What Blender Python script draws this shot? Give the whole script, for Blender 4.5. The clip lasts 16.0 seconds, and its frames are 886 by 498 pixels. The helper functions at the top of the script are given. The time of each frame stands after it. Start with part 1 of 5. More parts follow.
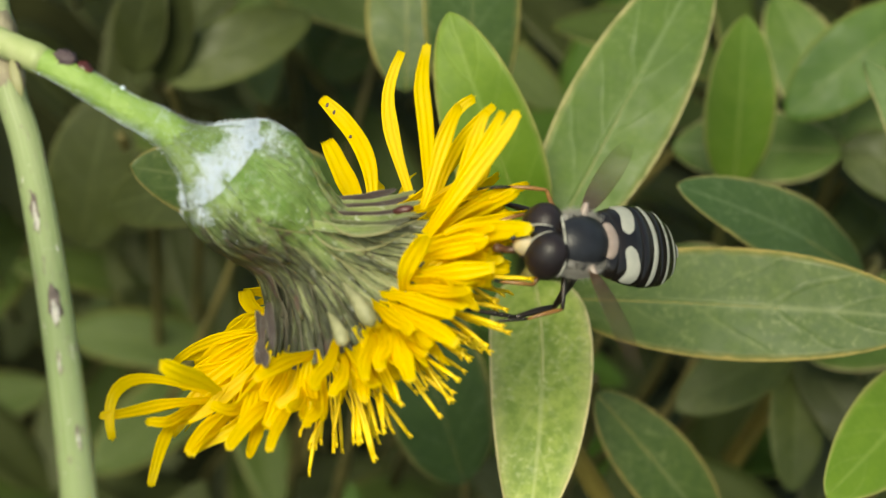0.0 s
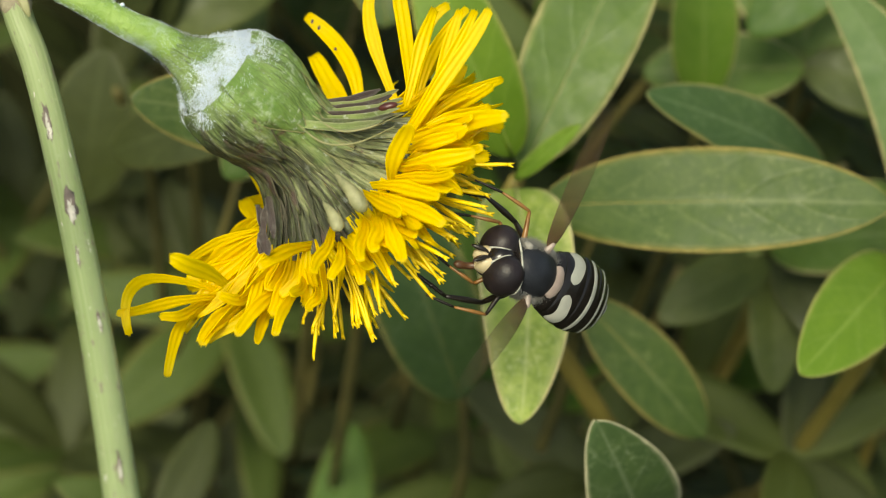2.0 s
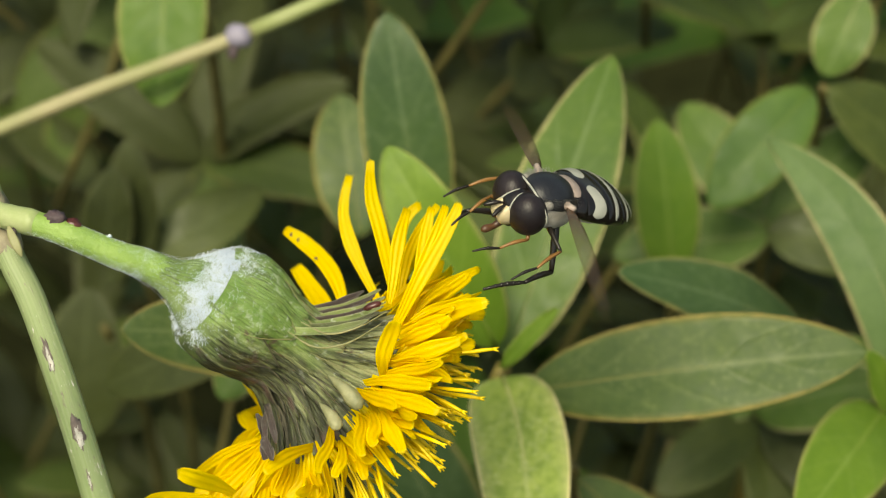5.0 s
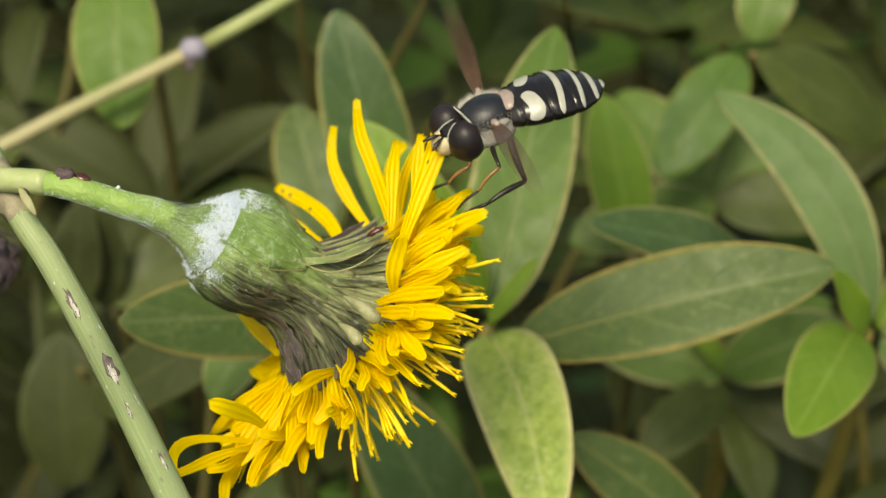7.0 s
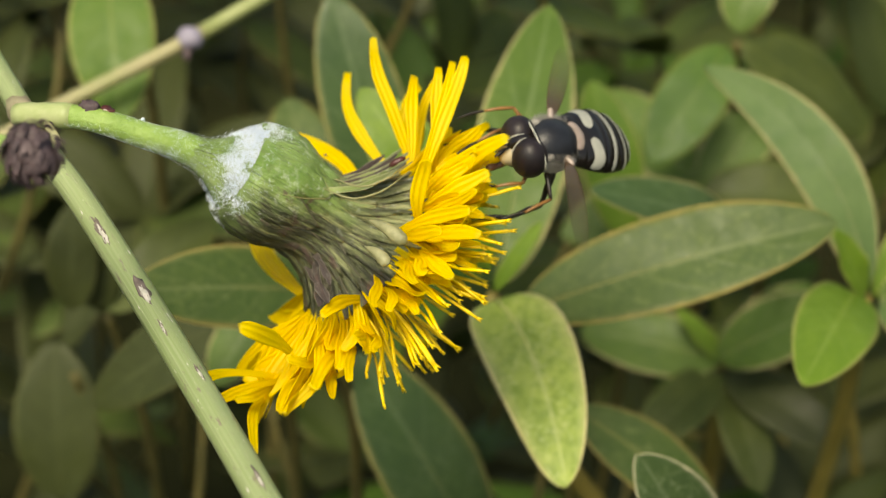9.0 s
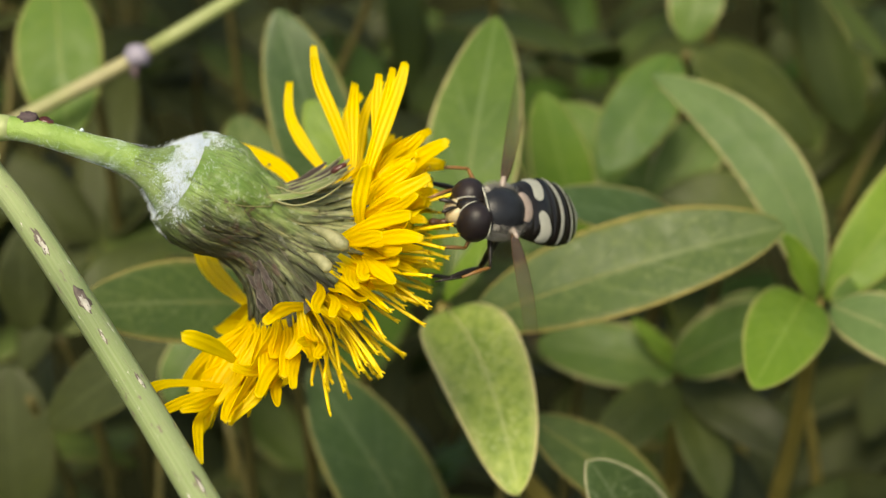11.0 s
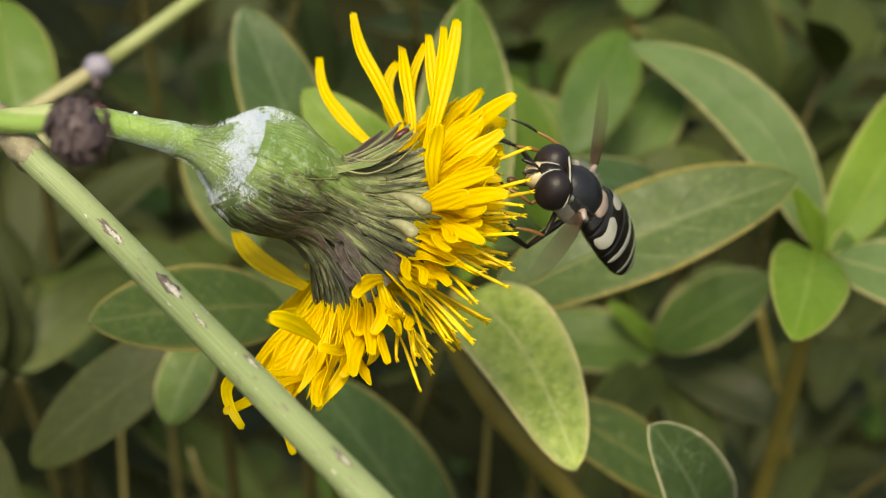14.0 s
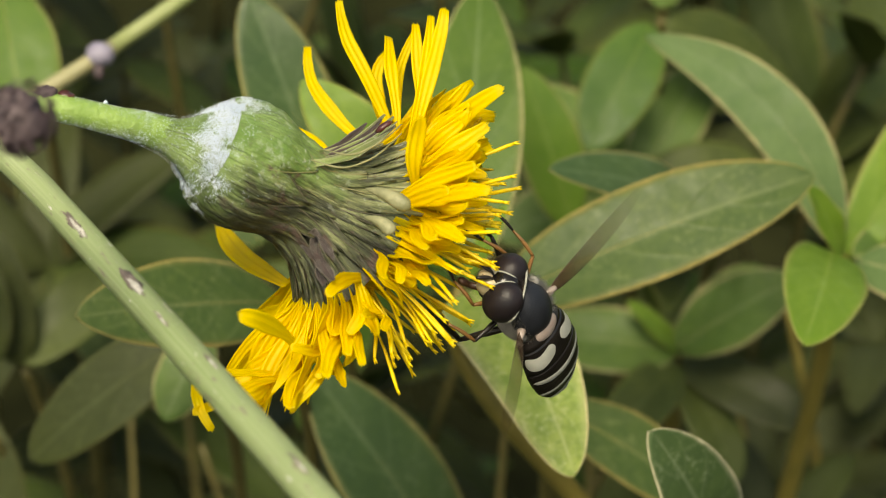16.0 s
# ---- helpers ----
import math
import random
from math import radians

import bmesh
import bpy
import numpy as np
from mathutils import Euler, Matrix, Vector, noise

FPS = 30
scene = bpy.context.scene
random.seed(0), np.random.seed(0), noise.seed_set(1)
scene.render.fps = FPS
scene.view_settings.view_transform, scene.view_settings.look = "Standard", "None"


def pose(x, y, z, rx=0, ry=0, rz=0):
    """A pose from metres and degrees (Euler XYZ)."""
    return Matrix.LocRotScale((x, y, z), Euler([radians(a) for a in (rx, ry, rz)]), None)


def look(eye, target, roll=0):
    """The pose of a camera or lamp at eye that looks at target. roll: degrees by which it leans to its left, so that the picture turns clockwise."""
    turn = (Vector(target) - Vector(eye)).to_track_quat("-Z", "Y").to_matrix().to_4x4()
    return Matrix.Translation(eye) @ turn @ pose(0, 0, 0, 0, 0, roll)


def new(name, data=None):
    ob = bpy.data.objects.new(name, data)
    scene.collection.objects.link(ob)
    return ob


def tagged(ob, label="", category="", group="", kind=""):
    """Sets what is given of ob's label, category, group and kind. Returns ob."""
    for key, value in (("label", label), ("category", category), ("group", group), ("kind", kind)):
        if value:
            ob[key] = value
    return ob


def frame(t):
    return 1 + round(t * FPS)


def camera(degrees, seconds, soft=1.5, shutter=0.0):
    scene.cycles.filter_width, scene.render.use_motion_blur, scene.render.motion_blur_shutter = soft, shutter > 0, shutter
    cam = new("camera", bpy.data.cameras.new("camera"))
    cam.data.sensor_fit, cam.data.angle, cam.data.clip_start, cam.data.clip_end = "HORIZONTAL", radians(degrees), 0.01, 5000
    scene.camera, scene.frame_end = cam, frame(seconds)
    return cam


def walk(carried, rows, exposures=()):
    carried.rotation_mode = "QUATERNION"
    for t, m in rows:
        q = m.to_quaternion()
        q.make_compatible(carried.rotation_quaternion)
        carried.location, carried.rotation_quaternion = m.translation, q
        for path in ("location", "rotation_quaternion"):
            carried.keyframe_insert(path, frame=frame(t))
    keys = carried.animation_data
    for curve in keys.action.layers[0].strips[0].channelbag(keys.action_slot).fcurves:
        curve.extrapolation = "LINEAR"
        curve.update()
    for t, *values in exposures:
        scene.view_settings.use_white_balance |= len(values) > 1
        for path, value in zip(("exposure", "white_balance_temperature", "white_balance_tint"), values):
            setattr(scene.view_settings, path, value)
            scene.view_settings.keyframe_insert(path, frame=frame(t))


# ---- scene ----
cam = camera(24.0, 16.0, soft=1.1)
cam.data.dof.use_dof = True
cam.data.dof.focus_distance = 0.1132
cam.data.dof.aperture_fstop = 56.0

# The plan is drawn in millimetres about the flower, along the camera's view, and things are placed on it to fit that
# view: x across, y away, z along the picture's height.
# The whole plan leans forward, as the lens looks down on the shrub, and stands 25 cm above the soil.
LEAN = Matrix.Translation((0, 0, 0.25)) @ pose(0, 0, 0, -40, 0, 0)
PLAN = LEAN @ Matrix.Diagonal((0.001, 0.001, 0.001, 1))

# seconds, eye in plan millimetres, turn in degrees
PATH = [
    (0, 4.01, -102.00, 21.63, 78.17, -18.04, 7.13),
    (0.5, 8.38, -107.76, 25.81, 77.30, -17.83, 7.82),
    (1, 10.97, -107.14, 27.61, 77.32, -17.03, 7.84),
    (1.5, 7.60, -107.40, 23.34, 77.28, -16.17, 7.41),
    (2, 6.49, -110.85, 17.95, 78.37, -15.14, 6.27),
    (2.5, 6.52, -111.61, 17.76, 79.19, -14.29, 5.64),
    (3, 6.70, -111.24, 17.81, 80.17, -13.54, 5.73),
    (3.5, 7.10, -111.90, 18.70, 81.03, -12.94, 5.99),
    (3.7, 7.38, -112.82, 20.11, 81.51, -12.68, 6.05),
    (5.8, 4.79, -117.34, 13.00, 86.02, -6.55, 3.55),
    (6, 2.72, -117.64, 11.60, 86.34, -5.96, 3.26),
    (6.5, 4.42, -120.43, 9.50, 87.61, -4.21, 2.40),
    (7, 2.71, -121.20, 4.25, 88.91, -3.06, 1.62),
    (7.5, -0.88, -120.94, 1.31, 90.04, -2.44, 1.07),
    (8, -0.21, -122.04, -0.98, 91.04, -2.18, 0.54),
    (8.5, -1.77, -121.77, -5.75, 91.76, -1.94, 0.18),
    (9, -1.63, -122.29, -7.08, 92.28, -1.66, -0.04),
    (9.5, -1.29, -120.65, -7.09, 92.53, -1.31, -0.25),
    (10, -1.24, -121.04, -8.19, 92.63, -1.18, -0.17),
    (10.2, 0.57, -121.31, -7.82, 92.72, -0.98, -0.33),
    (12.3, -2.43, -122.38, -11.33, 94.02, 0.68, -1.70),
    (12.5, -3.13, -120.73, -12.34, 94.16, 1.20, -2.46),
    (13, -6.86, -119.75, -12.26, 94.51, 2.92, -4.08),
    (13.5, -13.30, -118.51, -13.09, 94.72, 4.33, -5.66),
    (14, -16.80, -115.68, -13.00, 94.56, 5.10, -6.59),
    (14.5, -16.56, -112.45, -12.66, 94.30, 5.37, -7.39),
    (15, -17.15, -112.35, -14.39, 94.12, 5.14, -7.37),
    (15.5, -14.01, -111.07, -11.92, 94.36, 4.87, -6.49),
    (16, -11.49, -111.85, -12.76, 94.51, 4.24, -4.66),
]


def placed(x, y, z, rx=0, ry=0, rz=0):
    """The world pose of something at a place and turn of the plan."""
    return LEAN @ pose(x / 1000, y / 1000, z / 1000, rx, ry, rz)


walk(cam, [(t, placed(*p)) for t, *p in PATH], [(0, 0.72, 7700, -2), (2, 0.72, 7700, -2), (6.5, 0.73, 8100, 1), (9, 0.75, 8100, 4), (16, 0.75, 8100, 4)])

# ---- light: a bright overcast sky with a soft sun high behind the lens ----
world = bpy.data.worlds.new("sky")
scene.world = world
world.use_nodes = True
wn = world.node_tree.nodes
sky = wn.new("ShaderNodeTexSky")
sky.sky_type = "NISHITA"
sky.sun_disc = False
sky.sun_elevation = radians(58)
sky.sun_rotation = radians(200)
sky.dust_density = 3.0
world.node_tree.links.new(sky.outputs[0], wn["Background"].inputs[0])
wn["Background"].inputs[1].default_value = 0.095

sun = new("sun", bpy.data.lights.new("sun", "SUN"))
sun.data.energy = 2.3
sun.data.angle = radians(22)
sun.data.color = (1.0, 0.96, 0.88)
sun.matrix_world = look((-0.3, -0.9, 1.9), (0, 0, 0))


# ---- materials ----
class Nodes:
    """Short hand for one procedural material."""

    def __init__(self, name, rough=0.5, metal=0.0):
        self.m = bpy.data.materials.new(name)
        self.m.use_nodes = True
        self.t = self.m.node_tree
        self.p = self.t.nodes["Principled BSDF"]
        self.out = self.t.nodes["Material Output"]
        self.p.inputs["Roughness"].default_value = rough
        self.p.inputs["Metallic"].default_value = metal
        self.co = self.add("ShaderNodeTexCoord")
        self.ob = self.add("ShaderNodeObjectInfo")

    def add(self, kind, **kw):
        n = self.t.nodes.new(kind)
        for k, v in kw.items():
            n.inputs[k].default_value = v
        return n

    def link(self, a, b):
        self.t.links.new(a, b)

    def math(self, op, a, b=None, clamp=False):
        n = self.add("ShaderNodeMath")
        n.operation, n.use_clamp = op, clamp
        for i, v in enumerate((a, b)):
            if v is None:
                continue
            if isinstance(v, (int, float)):
                n.inputs[i].default_value = v
            else:
                self.link(v, n.inputs[i])
        return n.outputs[0]

    def noise(self, scale, detail=4.0, rough=0.55, stretch=None, uv=False):
        src = self.co.outputs["UV" if uv else "Object"]
        if not uv:
            off = self.add("ShaderNodeVectorMath")
            off.operation = "ADD"
            self.link(src, off.inputs[0])
            self.link(self.ob.outputs["Random"], off.inputs[1])
            src = off.outputs[0]
        if stretch:
            mp = self.add("ShaderNodeMapping")
            mp.inputs["Scale"].default_value = stretch
            self.link(src, mp.inputs["Vector"])
            src = mp.outputs[0]
        n = self.add("ShaderNodeTexNoise", Scale=scale, Detail=detail, Roughness=rough)
        self.link(src, n.inputs["Vector"])
        return n.outputs["Fac"]

    def ramp(self, fac, *stops):
        n = self.add("ShaderNodeValToRGB")
        e = n.color_ramp.elements
        while len(e) < len(stops):
            e.new(0.5)
        for el, (p, c) in zip(e, stops):
            el.position = p
            el.color = (*c, 1) if not isinstance(c, (int, float)) else (c, c, c, 1)
        self.link(fac, n.inputs[0])
        return n.outputs[0]

    def mix(self, fac, a, b, mode="MIX"):
        n = self.add("ShaderNodeMix")
        n.data_type, n.blend_type = "RGBA", mode
        for slot, v in ((0, fac), (6, a), (7, b)):
            if isinstance(v, (int, float)):
                n.inputs[slot].default_value = v
            elif isinstance(v, tuple):
                n.inputs[slot].default_value = (*v, 1)
            else:
                self.link(v, n.inputs[slot])
        return n.outputs[2]

    def uv(self):
        s = self.add("ShaderNodeSeparateXYZ")
        self.link(self.co.outputs["UV"], s.inputs[0])
        return s.outputs[0], s.outputs[1]

    def base(self, c):
        if isinstance(c, tuple):
            self.p.inputs["Base Color"].default_value = (*c, 1)
        else:
            self.link(c, self.p.inputs["Base Color"])
        return self

    def rough(self, v):
        self.link(v, self.p.inputs["Roughness"])
        return self

    def bump(self, height, strength=0.3, dist=0.0002):
        b = self.add("ShaderNodeBump", Strength=strength, Distance=dist)
        self.link(height, b.inputs["Height"])
        self.link(b.outputs[0], self.p.inputs["Normal"])
        return self

    def glow_through(self, colour, amount):
        """Light that passes through a thin blade."""
        t = self.add("ShaderNodeBsdfTranslucent")
        if isinstance(colour, tuple):
            t.inputs[0].default_value = (*colour, 1)
        else:
            self.link(colour, t.inputs[0])
        m = self.add("ShaderNodeMixShader", Fac=amount)
        self.link(self.p.outputs[0], m.inputs[1])
        self.link(t.outputs[0], m.inputs[2])
        self.link(m.outputs[0], self.out.inputs[0])
        return self


def leaf_material(name, dark, light, rim, speck, through_col, rough=0.48, speckle=0.35, broken=0.45, margin=0.84):
    n = Nodes(name, rough)
    u, v = n.uv()
    side = n.math("ABSOLUTE", n.math("MULTIPLY", n.math("SUBTRACT", u, 0.5), 2.0))
    cloud = n.math("ADD", n.math("MULTIPLY", n.noise(130, 5, 0.6), 1 - broken * 0.5), n.math("MULTIPLY", n.noise(480, 5, 0.7), broken * 0.5))
    c = n.mix(n.ramp(cloud, (0.36, 0.0), (0.64, 1.0)), dark, light)
    c = n.mix(n.math("MULTIPLY", n.ob.outputs["Random"], 0.35), c, light)
    # pale stipple of the epidermis
    dots = n.ramp(n.noise(2600, 2, 0.5), (0.52, 0.0), (0.66, 1.0))
    patch = n.ramp(n.noise(300, 3, 0.6), (0.4, 0.0), (0.65, 1.0))
    c = n.mix(n.math("MULTIPLY", n.math("MULTIPLY", dots, patch), speckle), c, speck)
    # side veins that run forward from the midrib
    run = n.math("SUBTRACT", n.math("MULTIPLY", v, 34.0), n.math("MULTIPLY", side, 9.0))
    wob = n.math("ADD", run, n.math("MULTIPLY", n.noise(220, 3), 4.0))
    vein = n.ramp(n.math("SINE", wob), (0.82, 0.0), (1.0, 1.0))
    c = n.mix(n.math("MULTIPLY", vein, 0.12), c, speck)
    mott = n.ramp(n.noise(1100, 5, 0.7), (0.45, 0.0), (0.6, 1.0))
    c = n.mix(n.math("MULTIPLY", mott, 0.4 if broken < 0.8 else 0.5), c, dark)
    rib = n.ramp(side, (0.0, 1.0), (0.035, 0.75), (0.075, 0.0))
    c = n.mix(n.math("MULTIPLY", rib, 0.32), c, speck)
    # tan, slightly ragged margin
    edge = n.math("ADD", side, n.math("MULTIPLY", n.math("SUBTRACT", n.noise(900, 3), 0.5), 0.12))
    c = n.mix(n.ramp(edge, (margin, 0.0), (0.935, 0.25), (0.975, 0.95)), c, rim)
    n.base(c)
    n.rough(n.ramp(n.noise(700, 4), (0.3, rough - 0.08), (0.7, rough + 0.14)))
    h = n.math("ADD", n.math("MULTIPLY", n.noise(1300, 4), 0.6), n.math("MULTIPLY", vein, -0.5))
    n.bump(h, 0.35, 0.00012)
    n.p.inputs["Specular IOR Level"].default_value = 0.34
    n.glow_through(n.mix(0.5, c, through_col), 0.22)
    return n.m


MATURE = leaf_material("leaf_mature", (0.0556, 0.112, 0.016), (0.105, 0.178, 0.026), (0.50, 0.46, 0.22), (0.24, 0.32, 0.14), (0.16, 0.30, 0.02), speckle=0.2)
SPECKLED = leaf_material("leaf_speckled", (0.115, 0.215, 0.030), (0.46, 0.55, 0.13), (0.80, 0.71, 0.36), (0.68, 0.70, 0.34), (0.27, 0.42, 0.02), speckle=0.6, broken=0.9, margin=0.66)
DULL = leaf_material("leaf_dull", (0.040, 0.080, 0.0185), (0.088, 0.135, 0.032), (0.38, 0.31, 0.10), (0.26, 0.30, 0.13), (0.13, 0.22, 0.02), speckle=0.4, broken=0.85)
FRESH = leaf_material("leaf_fresh", (0.095, 0.182, 0.014), (0.16, 0.262, 0.0265), (0.32, 0.33, 0.10), (0.27, 0.37, 0.09), (0.22, 0.45, 0.01), speckle=0.12)
BLUE = leaf_material("leaf_bluish", (0.039, 0.08, 0.025), (0.07, 0.122, 0.0374), (0.34, 0.31, 0.11), (0.2, 0.27, 0.14), (0.10, 0.2, 0.03), 0.36)
# two darker leaf copies, with the shade among the leaves put into their colour
DIM_SHADE = leaf_material("leaf_dim_shade", (0.0428, 0.064, 0.0117), (0.0877, 0.112, 0.0218), (0.13, 0.16, 0.045), (0.14, 0.18, 0.07), (0.12, 0.21, 0.02))
DUSK_SHADE = leaf_material("leaf_dusky_shade", (0.0321, 0.042, 0.0109), (0.0578, 0.072, 0.0187), (0.10, 0.11, 0.04), (0.12, 0.15, 0.06), (0.11, 0.17, 0.015))
DEEP = leaf_material("leaf_deep_green", (0.04, 0.10, 0.012), (0.08, 0.155, 0.02), (0.17, 0.20, 0.05), (0.14, 0.20, 0.05), (0.14, 0.28, 0.01), 0.5, speckle=0.1)
SAGE = leaf_material("leaf_sage", (0.0706, 0.132, 0.039), (0.123, 0.195, 0.064), (0.50, 0.44, 0.22), (0.16, 0.22, 0.10), (0.14, 0.24, 0.03), 0.55, speckle=0.2)
HOARY = leaf_material("leaf_hoary", (0.045, 0.085, 0.0265), (0.085, 0.135, 0.0437), (0.60, 0.56, 0.36), (0.26, 0.32, 0.18), (0.12, 0.22, 0.03), 0.55, speckle=0.45, broken=0.8)
LIME = leaf_material("leaf_lime", (0.072, 0.148, 0.014), (0.125, 0.212, 0.025), (0.30, 0.31, 0.11), (0.22, 0.30, 0.08), (0.18, 0.36, 0.012), 0.5, speckle=0.12)
# another leaf copy darkened for shade, for the far shoots
SHADE = leaf_material("leaf_painted_shade", (0.0428, 0.075, 0.0148), (0.092, 0.132, 0.0257), (0.22, 0.2, 0.06), (0.17, 0.22, 0.08), (0.1, 0.2, 0.015))


def petal_material():
    n = Nodes("petal_yellow", 0.48)
    u, v = n.uv()
    streak = n.noise(9, 3, 0.6, (6.0, 0.5, 1), uv=True)
    c = n.mix(n.ramp(streak, (0.3, 0.0), (0.7, 1.0)), (0.96, 0.715, 0.002), (1.0, 0.835, 0.005))
    c = n.mix(n.math("MULTIPLY", n.ob.outputs["Random"], 0.45), c, (0.98, 0.85, 0.010))
    # petal streaks, with the grooves' shade put in as darker colour
    lines = n.ramp(n.math("SINE", n.math("MULTIPLY", u, 18.8)), (0.7, 0.0), (1.0, 1.0))
    c = n.mix(n.math("MULTIPLY", lines, 0.09), c, (0.78, 0.47, 0.0))
    n.base(c)
    n.bump(n.math("ADD", n.math("MULTIPLY", streak, 0.7), n.math("MULTIPLY", lines, 0.4)), 0.3, 0.0001)
    n.glow_through(n.mix(0.4, c, (0.97, 0.82, 0.0)), 0.58)
    return n.m


def plain_plant(name, stops, scale, rough=0.55, stretch=None, bump=0.3, fine=2400):
    n = Nodes(name, rough)
    c = n.ramp(n.noise(scale, 5, 0.6, stretch), *stops)
    f = n.noise(fine, 4, 0.6)
    c = n.mix(n.ramp(f, (0.55, 0.0), (0.75, 0.25)), c, stops[-1][1])
    n.base(c)
    n.bump(f, bump, 0.00015)
    return n.m


PETAL = petal_material()
STYLE = plain_plant("style_yellow", ((0.3, (0.66, 0.44, 0.004)), (0.7, (0.88, 0.66, 0.01))), 700, 0.55)
STALK = plain_plant("stalk_green", ((0.25, (0.16, 0.28, 0.045)), (0.6, (0.26, 0.39, 0.095)), (0.8, (0.42, 0.52, 0.26))), 420, 0.55, fine=2600, bump=0.9)
STRAW = plain_plant("stem_pale", ((0.3, (0.19, 0.25, 0.07)), (0.7, (0.30, 0.33, 0.14))), 90, 0.5)
ROSY = plain_plant("stem_rosy", ((0.3, (0.24, 0.26, 0.10)), (0.7, (0.36, 0.31, 0.18))), 90, 0.5)
TWIG = plain_plant("twig_ochre", ((0.3, (0.14, 0.115, 0.02)), (0.7, (0.25, 0.20, 0.042))), 200, 0.6)
SPRIG = plain_plant("twig_green", ((0.3, (0.07, 0.065, 0.018)), (0.7, (0.15, 0.125, 0.035))), 200, 0.6)
LILAC = plain_plant("node_lilac", ((0.3, (0.16, 0.14, 0.18)), (0.7, (0.30, 0.28, 0.36))), 700, 0.6)
NODE = plain_plant("node_purple", ((0.3, (0.032, 0.021, 0.026)), (0.7, (0.115, 0.08, 0.085))), 1300, 0.6, bump=0.8)
FLUFF = plain_plant("wool_white", ((0.3, (0.56, 0.67, 0.80)), (0.7, (0.74, 0.82, 0.91))), 900, 0.9)
SLEEVE = plain_plant("sleeve_pale", ((0.3, (0.26, 0.34, 0.11)), (0.7, (0.42, 0.46, 0.24))), 500, 0.5)
PITH = plain_plant("stem_tan", ((0.3, (0.16, 0.13, 0.085)), (0.7, (0.34, 0.31, 0.2))), 900, 0.6, bump=0.7)
SCAR = plain_plant("scar_brown", ((0.3, (0.09, 0.07, 0.06)), (0.7, (0.20, 0.16, 0.14))), 1500, 0.6)
PEEL = plain_plant("scar_white", ((0.3, (0.36, 0.36, 0.30)), (0.7, (0.58, 0.55, 0.50))), 1800, 0.6)
SOIL = plain_plant("soil_dark", ((0.3, (0.008, 0.009, 0.003)), (0.7, (0.024, 0.026, 0.009))), 60, 1.0, bump=0.8, fine=400)
SOIL.node_tree.nodes["Principled BSDF"].inputs["Specular IOR Level"].default_value = 0.05


def stem_material():
    n = Nodes("stem_grey_green", 0.5)
    c = n.ramp(n.noise(60, 4, 0.6, (1, 1, 1)), (0.3, (0.17, 0.235, 0.085)), (0.7, (0.275, 0.34, 0.155)))
    u, v = n.uv()
    rib = n.ramp(n.noise(7, 2, 0.5, (5.0, 0.15, 1), uv=True), (0.4, 0.0), (0.65, 1.0))
    c = n.mix(n.math("MULTIPLY", rib, 0.35), c, (0.34, 0.38, 0.23))
    scar = n.ramp(n.noise(11, 3, 0.65, (1.3, 0.55, 1), uv=True), (0.60, 0.0), (0.66, 1.0))
    c = n.mix(n.math("MULTIPLY", scar, 0.75), c, (0.17, 0.12, 0.11))
    white = n.ramp(n.noise(13, 3, 0.6, (1.6, 0.6, 1), uv=True), (0.655, 0.0), (0.69, 1.0))
    c = n.mix(white, c, (0.62, 0.58, 0.54))
    n.base(c)
    n.bump(n.math("ADD", rib, n.noise(2500, 4)), 0.25, 0.0001)
    return n.m


STEM = stem_material()


def bract_material(name, low, high, tip, start, edge, marks=0.85, lines=1.0, mealy=1.0):
    """Bract skin: mottled green that withers from start towards the tip, with a dry edge."""
    n = Nodes(name, 0.48)
    u, v = n.uv()
    cloud = n.noise(420, 5, 0.65)
    c = n.mix(n.ramp(cloud, (0.35, 0.0), (0.65, 1.0)), low, high)
    side = n.math("ABSOLUTE", n.math("MULTIPLY", n.math("SUBTRACT", u, 0.5), 2.0))
    dry = n.math("ADD", v, n.math("MULTIPLY", n.math("SUBTRACT", n.noise(500, 4), 0.5), 0.8))
    dry = n.math("ADD", dry, n.math("MULTIPLY", n.ob.outputs["Random"], 0.2))
    c = n.mix(n.ramp(dry, (start, 0.0), (start + 0.4, 0.9)), c, tip)
    streak = n.ramp(n.noise(3, 3, 0.6, (7.0, 0.4, 1), uv=True), (0.45, 0.0), (0.6, 1.0))
    c = n.mix(n.math("MULTIPLY", streak, 0.34 * lines), c, edge)
    thread = n.ramp(n.noise(5, 3, 0.65, (17.0, 0.7, 1), uv=True), (0.54, 0.0), (0.64, 1.0))
    c = n.mix(n.math("MULTIPLY", thread, 0.36 * lines), c, edge)
    dark = n.ramp(n.noise(4, 3, 0.6, (6.0, 0.4, 1), uv=True), (0.34, 0.55), (0.44, 0.0))
    c = n.mix(n.math("MULTIPLY", dark, n.ramp(dry, (start - 0.2, 0.0), (start + 0.3, 1.0))), c, (0.045, 0.03, 0.03))
    c = n.mix(n.ramp(side, (0.80, 0.0), (0.98, 0.7)), c, edge)
    brown = n.ramp(n.noise(520, 4, 0.7), (0.58, 0.0), (0.68, marks))
    c = n.mix(brown, c, (0.085, 0.045, 0.04))
    meal = n.math("MULTIPLY", n.ramp(n.noise(3200, 3, 0.6), (0.56, 0.0), (0.68, 0.6 * mealy)), n.ramp(n.noise(400, 3), (0.45, 0.0), (0.6, 1.0)))
    c = n.mix(meal, c, (0.52, 0.56, 0.46))
    n.base(c)
    n.bump(n.math("ADD", n.math("ADD", n.math("MULTIPLY", streak, 1.3 * lines), thread), n.math("MULTIPLY", n.noise(1500, 5, 0.65), 1.2)), 0.5, 0.0002)
    return n.m


